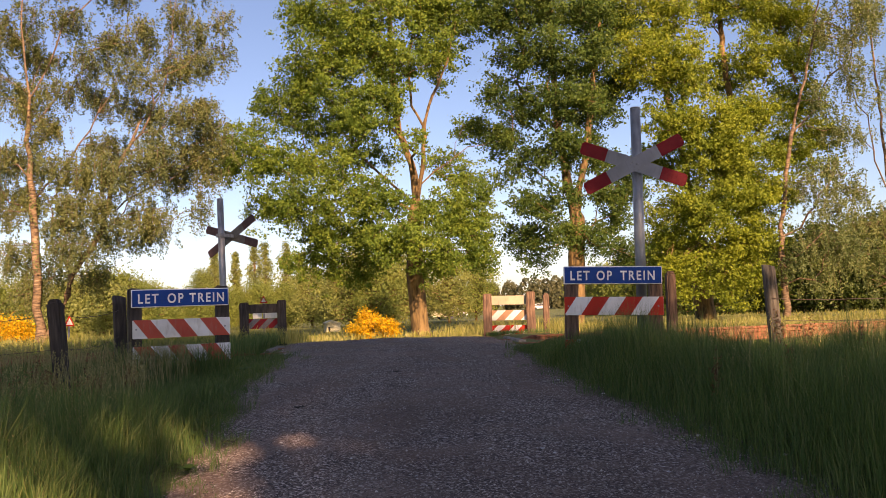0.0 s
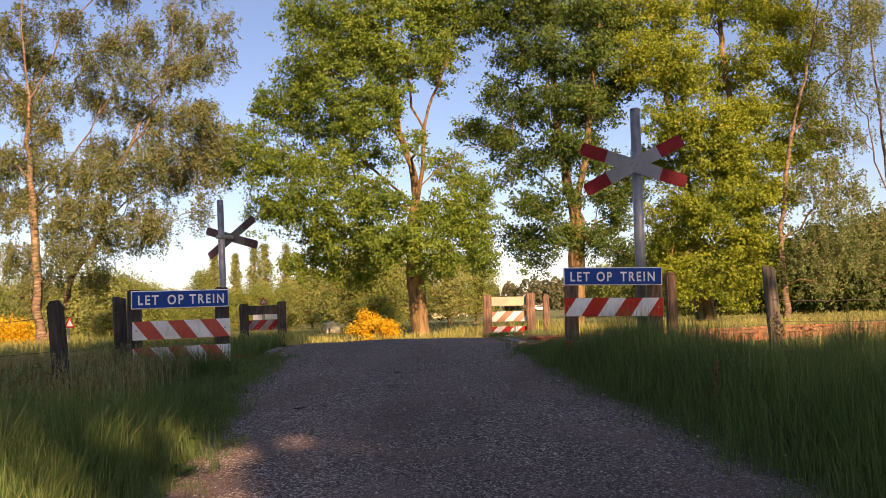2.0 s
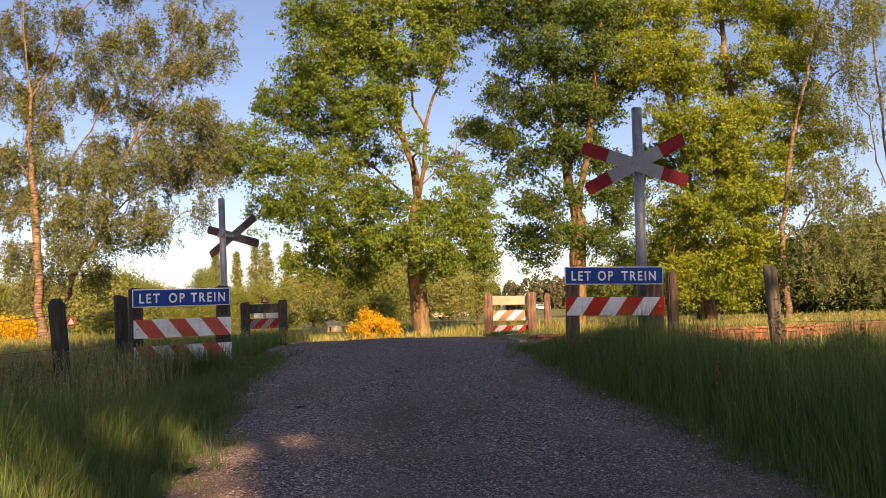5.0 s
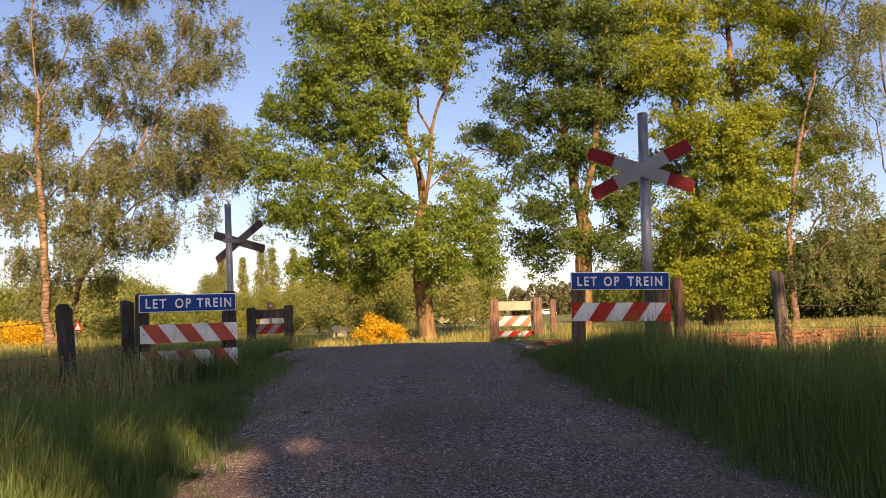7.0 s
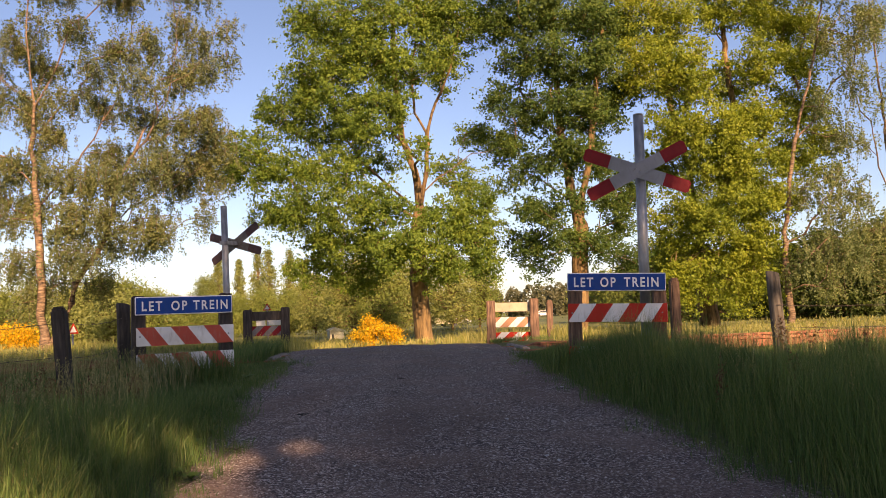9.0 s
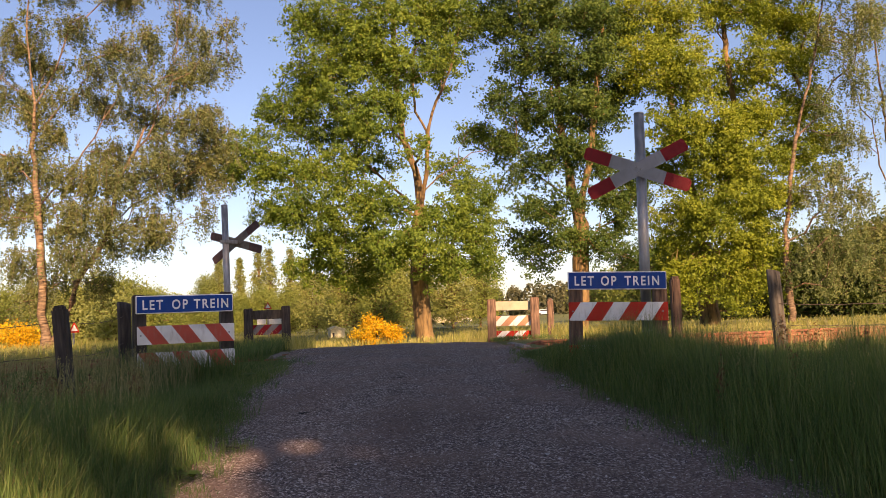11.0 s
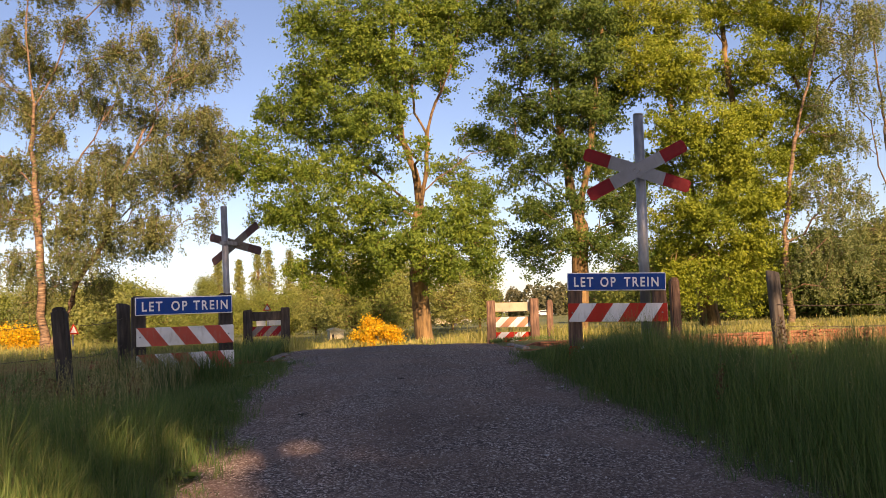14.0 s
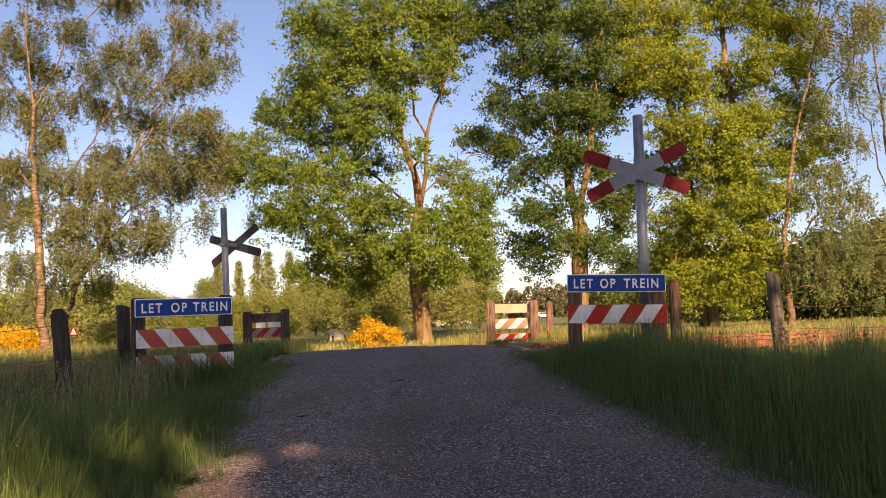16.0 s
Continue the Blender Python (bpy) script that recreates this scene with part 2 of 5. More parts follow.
def leaves(pos, size, rng, narrow=0.6, up=0.5, hang=0.0, plain=False, out=0.0):
    """Folded four-cornered leaves at the given places, as arrays."""
    n = len(pos)
    nor = rng.normal(size=(n, 3))
    nor /= np.linalg.norm(nor, axis=1)[:, None]
    nor[:, 2] += up
    nor += out
    nor /= np.linalg.norm(nor, axis=1)[:, None]
    ax = rng.normal(size=(n, 3))
    ax[:, 2] -= hang
    ax -= nor * np.sum(ax * nor, axis=1)[:, None]
    ax /= np.linalg.norm(ax, axis=1)[:, None] + 1e-9
    sd = np.cross(nor, ax)
    L = (size * rng.uniform(0.65, 1.3, n))[:, None]
    fold = nor * L * rng.uniform(0.05, 0.25, (n, 1))
    a, c = pos - ax * L * 0.5, pos + ax * L * 0.5
    b, d = pos + sd * L * narrow * 0.5 + fold, pos - sd * L * narrow * 0.5 + fold
    if plain:
        return np.stack([a, b + (c - pos) * 0.6, d + (c - pos) * 0.6], 1).reshape(-1, 3), np.full(n, 3), np.arange(3 * n)
    V = np.stack([a, b, c, d], 1).reshape(-1, 3)
    return V, np.full(n, 4), np.arange(4 * n)


# ---- the lie of the land ----
KNOT_Y = [-80, -20, 0, 4, 7, 9, 11, 12, 15, 17, 22, 30, 45, 80, 4000]
KNOT_Z = [-0.95, -0.9, -0.76, -0.46, -0.25, -0.11, -0.015, 0.0, 0.0, -0.08, -0.27, -0.42, -0.62, -0.8, -0.9]


def rise(y):
    y = np.asarray(y, float)
    return sum(np.interp(y + d, KNOT_Y, KNOT_Z) for d in (-0.8, -0.4, 0, 0.4, 0.8)) / 5


def road_mid(y):
    return 0.73 - 0.122 * np.asarray(y, float)


def edge(side, y):
    """How far the lane's edge lies from its middle."""
    return np.interp(y, [4, 7, 8.3, 10, 13], [1.66, 1.6, 1.54, 1.52, 1.9]) if side > 0 else np.interp(y, [4.5, 7.7, 10, 15], [1.76, 1.9, 1.72, 1.88])


def roll(x, y):
    """Low uneven swells of the verge and meadow."""
    x, y = np.asarray(x, float), np.asarray(y, float)
    off = np.clip((np.abs(x - road_mid(y)) - 1.9) / 1.2, 0, 1)
    return off * (0.035 * np.sin(x * 1.7 + 0.4 * y) + 0.03 * np.sin(y * 1.3 - x * 0.6) + 0.03)


def land(x, y):
    x, y = np.asarray(x, float), np.asarray(y, float)
    across = np.abs((y - 12.55) - 0.07 * (x + 0.8))
    bed = np.clip((2.0 - across) / 0.5, 0, 1) * np.clip((np.abs(x - road_mid(y)) - 2.35) / 0.4, 0, 1)
    return rise(y) + roll(x, y) * (1 - bed) - 0.15 * bed


def spaced(lo, hi, n, pull):
    s = np.linspace(-1, 1, n)
    return lo + (hi - lo) * 0.5 * (1 + np.sinh(s * pull) / np.sinh(pull))


def sheet(name, xs, ys, height, mat):
    X, Y = np.meshgrid(xs, ys)
    V = np.stack([X, Y, height(X, Y)], -1).reshape(-1, 3)
    nx, ny = len(xs), len(ys)
    i = (np.arange(ny - 1)[:, None] * nx + np.arange(nx - 1)[None]).ravel()
    I = np.stack([i, i + 1, i + nx + 1, i + nx], -1).ravel()
    return mesh_of(name, V, np.full(len(i), 4), I, mat, True)


# ---- ground, road, track bed ----
ground = tagged(part("ground", sheet("ground", spaced(-2600, 2600, 150, 9.0), np.concatenate([spaced(-300, 320, 170, 5.0) + 6, [420, 700, 1300, 2600]]), lambda x, y: land(x, y) - 0.03, SOIL)),
                "grassy earth rising to the railway, flat meadow beyond", "ground", kind="structure")


def road_mesh():
    ys = np.arange(-16, 22.01, 0.2)
    us = np.linspace(-1, 1, 25)
    V = []
    for y in ys:
        narrow = np.interp(y, [17, 22], [1, 0.75])
        wl = edge(-1, y) + 0.13 * noise.noise((0, y * 0.9, 3)) + 0.10 * noise.noise((4, y * 3.1, 0))
        wr = edge(1, y) + 0.13 * noise.noise((7, y * 0.9, 1)) + 0.10 * noise.noise((2, y * 3.1, 5))
        for u in us:
            x = road_mid(y) + u * narrow * (wl if u < 0 else wr)
            rut = -0.02 * math.exp(-((abs(u) - 0.45) / 0.16) ** 2)
            z = rise(y) + 0.03 * (1 - u * u) + rut - 0.02 * abs(u) ** 6 + 0.008 * noise.noise((x * 2.2, y * 1.4, 0))
            V.append((x, y, z))
    n, k = len(us), len(ys)
    i = (np.arange(k - 1)[:, None] * n + np.arange(n - 1)[None]).ravel()
    I = np.stack([i, i + 1, i + n + 1, i + n], -1).ravel()
    return mesh_of("road", V, np.full(len(i), 4), I, GRAVEL, True)


road = tagged(part("road", road_mesh()), "unpaved lane of fine reddish-grey gravel over the crossing", "road", kind="structure")

rng = np.random.default_rng(5)


def pebbles(name, xy, z, size, mat, seed=1):
    """Many small angular stones as one mesh."""
    g = np.random.default_rng(seed)
    oct_ = np.array([(1, 0, 0), (-1, 0, 0), (0, 1, 0), (0, -1, 0), (0, 0, 1), (0, 0, -1)], float)
    tri = np.array([(0, 2, 4), (2, 1, 4), (1, 3, 4), (3, 0, 4)])
    n = len(xy)
    s = size * g.uniform(0.5, 1.3, (n, 1, 1)) * g.uniform(0.6, 1.2, (n, 6, 3)) * np.array([1, 1, 0.7])
    a = g.uniform(0, 6.28, n)
    V = oct_[None] * s
    c, d = np.cos(a)[:, None], np.sin(a)[:, None]
    V = np.stack([V[..., 0] * c - V[..., 1] * d, V[..., 0] * d + V[..., 1] * c, V[..., 2]], -1)
    V += np.concatenate([xy, z[:, None]], 1)[:, None]
    I = (tri[None] + (np.arange(n) * 6)[:, None, None]).ravel()
    return mesh_of(name, V.reshape(-1, 3), np.full(n * 4, 3), I, mat)


def chip_material():
    m, nt, b = material("loose_gravel_chips", 0.85)
    g = nt.nodes.new("ShaderNodeNewGeometry")
    c = ramp(nt, g.outputs["Random Per Island"], [(0, (0.06, 0.042, 0.034)), (0.45, (0.18, 0.125, 0.1)), (0.85, (0.36, 0.275, 0.225)), (1, (0.7, 0.61, 0.53))])
    nt.links.new(c, b.inputs["Base Color"])
    relief(nt, b, grain(nt, 90, 4), 0.4, 0.004)
    return m


CHIPS = chip_material()
n = 50000
py = 3.3 + 8.5 * rng.random(n) ** 1.4
pu = rng.uniform(-1.02, 1.02, n)
px = road_mid(py) + pu * 1.78
pz = rise(py) + 0.03 * (1 - pu ** 2) - 0.02 * np.exp(-((np.abs(pu) - 0.45) / 0.16) ** 2) - 0.02 * np.abs(pu) ** 6
tagged(part("gravel", pebbles("gravel", np.stack([px, py], 1), pz + 0.002, 0.0058 * np.exp(rng.normal(0, 0.3, n))[:, None, None], CHIPS, 2)),
       "loose pale and reddish gravel chips strewn on the lane", "gravel", kind="stuff")

# ---- railway ----
TRACK = pose(-0.8, 12.55, 0.0, 0, 0, 4.0)

n = 9000
bu, bv = rng.uniform(-26, 26, n), rng.normal(0, 0.95, n).clip(-2.0, 2.0)
keep = np.abs(bu) > 2.2
bu, bv = bu[keep], bv[keep]
c4, s4 = math.cos(radians(4)), math.sin(radians(4))
bx, by = -0.8 + bu * c4 - bv * s4, 12.55 + bu * s4 + bv * c4
bz = -0.18 - 0.02 * np.clip(np.abs(bv) - 1.1, 0, 1) + rise(by)
tagged(part("ballast", pebbles("ballast", np.stack([bx, by], 1), bz, 0.055, STONE, 3)), "coarse grey-pink track ballast stones", "ballast", kind="stuff")

rail_profile = [(-0.06, 0), (0.06, 0), (0.06, 0.012), (0.012, 0.035), (0.012, 0.105), (0.034, 0.115), (0.034, 0.142), (0.026, 0.15),
                (-0.026, 0.15), (-0.034, 0.142), (-0.034, 0.115), (-0.012, 0.105), (-0.012, 0.035), (-0.06, 0.012)]
track = thing("railway_track", "rust-brown single railway track crossing the lane", "railway track", TRACK)
for v in (-0.72, 0.72):
    bm = bmesh.new()
    ends = []
    for u, drop in ((-60, -0.11), (-2.3, -0.11), (-2.1, -0.16), (2.1, -0.16), (2.3, -0.11), (60, -0.11)):
        ends.append([bm.verts.new((u, v + a, b + drop)) for a, b in rail_profile])
    k = len(rail_profile)
    for a, c in zip(ends, ends[1:]):
        for i in range(k):
            bm.faces.new((a[i], c[i], c[(i + 1) % k], a[(i + 1) % k]))
    bmesh.ops.recalc_face_normals(bm, faces=bm.faces)
    r = part("rail", bm, RUST, track)
slp = None
for i in range(-26, 27):
    if abs(i * 0.62) < 2.3:
        continue
    if slp is None:
        ob = part("sleeper", box(-0.12, 0.12, -1.25, 1.25, -0.25, -0.105, 0.01), SLEEPER, track)
        slp = ob.data
    else:
        ob = part("sleeper", slp, None, track)
    ob.location = (i * 0.62, 0, 0.0)
deck = part("crossing_deck", box(-1.6, 1.6, -1.35, 1.35, -0.2, -0.02, 0.02), ASPHALT, track, "dark worn asphalt between and beside the rails")
for v in (-0.72, 0.72):
    part("rail_head", box(-1.6, 1.6, v - 0.034, v + 0.034, -0.03, -0.012, 0.004), RUST, track, "worn rail head flush with the deck")
for u in (-1.97, 1.97):
    part("edge_beam", box(u - 0.06, u + 0.06, -0.2, 1.5, -0.2, 0.004, 0.012, wobble=0.01, cuts=2), STONE, track, "pale concrete edge beam")


# ---- warning fences and crossing signs ----
def stripes(board, length, z0, z1, count, lean, start, front, paint=RED):
    """Slanting red bands, cut to the board's ends, a little proud of it."""
    pitch = length / count
    h = z1 - z0
    for i in range(-1, count + 2):
        a = start + i * pitch
        lo, hi = a + lean * h, a
        quad = [(lo, z0), (lo + pitch * 0.5, z0), (hi + pitch * 0.5, z1), (hi, z1)]
        out = clip_poly(quad, 0.004, length - 0.004)
        if len(out) > 2:
            part("red_band", prism([(x, z) for x, z in out], front - 0.003, front + 0.001), paint, board)


def clip_poly(poly, lo, hi):
    for limit, sign in ((lo, 1), (hi, -1)):
        out = []
        for (x0, z0), (x1, z1) in zip(poly, poly[1:] + poly[:1]):
            a, b = (x0 - limit) * sign, (x1 - limit) * sign
            if a >= 0:
                out.append((x0, z0))
            if a * b < 0:
                f = a / (a - b)
                out.append((x0 + f * (x1 - x0), z0 + f * (z1 - z0)))
        poly = out
        if not poly:
            break
    return poly


def words(text, height, parent, m, stretch=1.0, bold=0.0032):
    cu = bpy.data.curves.new("lettering", "FONT")
    cu.body, cu.size, cu.extrude, cu.offset = text, height * 1.39, 0.0015, bold
    cu.align_x = "CENTER"
    cu.space_character, cu.space_word = 1.3, 1.25
    tmp = bpy.data.objects.new("lettering", cu)
    scene.collection.objects.link(tmp)
    me = bpy.data.meshes.new_from_object(tmp.evaluated_get(bpy.context.evaluated_depsgraph_get()))
    bpy.data.objects.remove(tmp)
    for v in me.vertices:
        v.co.x *= stretch
    me.materials.clear()
    me.materials.append(LETTER)
    ob = part("lettering", me, None, parent, "white capital letters")
    ob.matrix_basis = m
    return ob


def sleeper_post(parent, x, y, z0, z1, w=0.15, d=0.13, mat=SLEEPER, lean=0.0, seed=0):
    bm = box(-w / 2, w / 2, -d / 2, d / 2, z0, z1, 0.015, cuts=3)
    for v in bm.verts:
        q = v.co * 4 + Vector((seed * 3.7, x * 5, 0))
        v.co.x += noise.noise(q) * 0.008 + lean * (v.co.z - z0)
        v.co.y += noise.noise(q + Vector((9, 0, 0))) * 0.008
        if v.co.z > z1 - 0.05:
            v.co.z += noise.noise(q * 3) * 0.012
    return part("post", bm, mat, parent, m=pose(x, y, 0))


def screw(parent, x, z, y):
    part("bolt", rod(0.011, 0.009, 0, 0.008, 8), STEEL, parent, m=pose(x, y, z, 90))


def near_fence(name, label, m, length, sign_z, boards, lean, start, post_top, wood, paint=RED, spots=(0.165, 0.44, 0.77), first=0.045):
    f = thing(name, label, "warning fence", m, "fences beside the crossing")
    for k, x in enumerate((first, length - 0.06)):
        sleeper_post(f, x, 0.085, -0.35, post_top + 0.012 * k, 0.145, 0.14, wood, seed=k + start)
    sign = part("sign_board", box(0, length, -0.014, 0.014, sign_z - 0.205, sign_z, 0.006), LETTER, f, "blue enamel board with white rim")
    part("blue_field", prism([(0.010, sign_z - 0.195), (length - 0.010, sign_z - 0.195), (length - 0.010, sign_z - 0.010), (0.010, sign_z - 0.010)], -0.0175, -0.0135), BLUE, sign)
    for word, at_x in zip(("LET", "OP", "TREIN"), spots):
        words(word, 0.108, sign, pose(length * at_x, -0.019, sign_z - 0.157, 90), 0.80)
    for z0, z1 in boards:
        b = part("striped_board", box(0.012, length + 0.012, -0.016, 0.012, z0, z1, 0.005), WHITE, f, "white board with slanting red bands")
        stripes(b, length + 0.012, z0, z1, 3, lean, start, -0.016, paint)
        for x in (0.05, length - 0.05):
            screw(b, x, (z0 + z1) / 2, -0.016)
    return f


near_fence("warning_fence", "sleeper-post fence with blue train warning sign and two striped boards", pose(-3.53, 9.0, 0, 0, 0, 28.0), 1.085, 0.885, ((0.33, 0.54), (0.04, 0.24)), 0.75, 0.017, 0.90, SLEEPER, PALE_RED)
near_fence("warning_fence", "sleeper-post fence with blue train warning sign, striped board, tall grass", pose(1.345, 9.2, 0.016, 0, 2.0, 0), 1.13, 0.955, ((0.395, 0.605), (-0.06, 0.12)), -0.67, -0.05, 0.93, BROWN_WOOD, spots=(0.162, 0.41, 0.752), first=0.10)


def far_fence(label, m, length, mats, front, wood):
    f = thing("warning_fence", label, "warning fence", m, "fences beside the crossing")
    sleeper_post(f, 0.06, 0, -0.3, 0.86, 0.17, 0.15, wood, seed=3)
    sleeper_post(f, length - 0.06, 0, -0.3, 0.89, 0.17, 0.15, wood, seed=5)
    for (z0, z1), mat in zip(((0.64, 0.82), (0.33, 0.53), (0.04, 0.23)), mats):
        b = part("board", box(0.03, length - 0.03, front, front + 0.03, z0, z1, 0.005), mat, f)
        if mat in (WHITE, WHITE_SHADED) and z0 < 0.6:
            stripes(b, length, z0, z1, 3, -1.0, 0.10, front, RED_CROSS if mat is WHITE_SHADED else FADED if z0 > 0.2 else RED)
    return f


far_fence("dark sleeper fence seen from behind with striped board", pose(-4.08, 16.0, -0.06, 0, 0, 8), 0.86, (SLEEPER, WHITE_SHADED, BACKMETAL), -0.02, SLEEPER)
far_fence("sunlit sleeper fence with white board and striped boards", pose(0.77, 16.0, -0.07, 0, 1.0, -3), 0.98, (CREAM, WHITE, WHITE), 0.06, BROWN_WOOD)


def crossing_sign(label, m, turn, tilt, seen_front, off=0.085):
    s = thing("crossing_sign", label, "crossing sign", m, "crossing signs")
    part("pole", rod(0.062, 0.06, -0.3, 2.85, 28), STEEL, s, "grey galvanised steel pole")
    part("cap", rod(0.064, 0.055, 2.85, 2.87, 28), STEEL, s)
    arms = []
    for k, a in enumerate((23.0, -23.0)):
        h, w, r = 0.655, 0.078, 0.028
        def plate(x0, x1):
            return [(x0, -w), (x1, -w), (x1, w), (x0, w)]
        def tip(sg):
            p = [(0.34, -w), (h - r, -w), (h, -w + r), (h, w - r), (h - r, w), (0.34, w)]
            return p if sg > 0 else [(-x, z) for x, z in p][::-1]
        ymid = -off - 0.010 * k
        am = pose(-0.06 if seen_front else 0.0, 0, 2.165) @ pose(0, 0, 0, 0, 0, turn) @ pose(0, 0, 0, 0, tilt + a, 0)
        arm = part("arm", prism(plate(-0.34, 0.34), ymid - 0.004, ymid + 0.004), GREY_CROSS if seen_front else BACKMETAL, s, "flat sign arm with red ends", am)
        for sg in (1, -1):
            part("red_end", prism(tip(sg), ymid - 0.004, ymid + 0.004), RED_CROSS if seen_front else BACKMETAL_RED, arm)
        arms.append(arm)
    for dx, dz in ((-0.03, 0.02), (0.035, -0.015), (0, 0.03), (-0.01, -0.035)):
        part("bolt", rod(0.012, 0.010, 0, 0.012, 8), STEEL, arms[1], m=pose(dx, -off - 0.013, dz, 90))
    bm = bmesh.new()
    box(-0.075, 0.075, 0.003 - off, 0.07, 2.13, 2.2, 0.006, bm)
    part("clamp", bm, STEEL, s, m=pose(0, 0, 0, 0, 0, turn))
    return s


crossing_sign("grey steel pole with red and white crossing arms", pose(2.32, 9.5, 0.0, 0, 1.2, 0), 0, -4.0, True)
crossing_sign("grey steel pole with crossing arms seen from behind", pose(-4.13, 15.0, -0.1, 0, -1.0, 0), 153, 6.0, False, 0.27)


# ---- lone posts, wires ----
def lone_post(m, z0, z1, r, mat, square, label, seed):
    t = thing("fence_post", label, "fence post", m, "fence posts")
    if square:
        sleeper_post(t, 0, 0, z0, z1 - 0.03, r * 2, r * 1.8, mat, seed=seed)
        part("cap", box(-r * 0.8, r * 0.8, -r * 0.7, r * 0.7, z1 - 0.045, z1, 0.014), mat, t)
    else:
        bm = bmesh.new()
        n, rows = 18, 14
        rings = []
        for k in range(rows + 1):
            z = z0 + (z1 - z0) * k / rows
            ring = []
            for i in range(n):
                a = i * 6.2832 / n
                rr = r * (1 + 0.10 * noise.noise((math.cos(a) * 1.4 + seed, math.sin(a) * 1.4, z * 1.5)) + 0.05 * noise.noise((a * 3, seed, z * 0.6)))
                top = 0.02 * math.cos(a + seed) if k == rows else 0
                ring.append(bm.verts.new((rr * math.cos(a), rr * math.sin(a), z + top)))
            rings.append(ring)
        for a, b in zip(rings, rings[1:]):
            for i in range(n):
                bm.faces.new((a[i], a[(i + 1) % n], b[(i + 1) % n], b[i])).smooth = True
        bm.faces.new(rings[-1])
        part("post", bm, mat, t)
    return t


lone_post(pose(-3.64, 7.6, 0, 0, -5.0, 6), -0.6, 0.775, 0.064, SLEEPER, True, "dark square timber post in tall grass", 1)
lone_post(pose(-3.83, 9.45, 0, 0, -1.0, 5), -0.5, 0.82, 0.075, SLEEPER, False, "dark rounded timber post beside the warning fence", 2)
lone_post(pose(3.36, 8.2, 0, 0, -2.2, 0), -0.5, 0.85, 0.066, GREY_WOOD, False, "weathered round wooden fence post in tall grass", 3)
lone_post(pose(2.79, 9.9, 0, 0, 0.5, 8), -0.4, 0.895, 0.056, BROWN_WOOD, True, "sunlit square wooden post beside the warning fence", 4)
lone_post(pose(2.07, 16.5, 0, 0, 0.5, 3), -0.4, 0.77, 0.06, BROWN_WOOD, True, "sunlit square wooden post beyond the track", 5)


def wire(points, sag, label, barbs=True):
    g = np.random.default_rng(len(points) * 7 + int(points[0][2] * 100))
    lines = []
    for a, b in zip(points, points[1:]):
        a, b = np.array(a), np.array(b)
        f = np.linspace(0, 1, 14)[:, None]
        p = a + (b - a) * f
        p[:, 2] -= sag * 4 * (f * (1 - f))[:, 0]
        p += g.normal(0, 0.004, p.shape)
        lines.append((p, np.full(14, 0.003)))
        if barbs:
            for q in p[::2]:
                d = g.normal(0, 1, 3)
                d *= 0.022 / np.linalg.norm(d)
                lines.append((np.stack([q - d, q, q + d]), np.array([0.001, 0.002, 0.001])))
    w = tagged(part("barbed_wire", mesh_of("barbed_wire", *tubes(lines, 4), WIRE)), label, "wire", "fence wires")
    return w


for z in (0.30, 0.52):
    wire([(3.33, 8.12, z), (6.2, 8.5, z + 0.03), (9.6, 8.9, z)], 0.06, "slack barbed wire between fence posts")
for z in (0.30, 0.62):
    wire([(-9.5, 6.6, z - 0.1), (-6.6, 7.0, z - 0.05), (-3.66, 7.6, z), (-3.83, 9.4, z + 0.05)], 0.05, "slack barbed wire between dark posts")


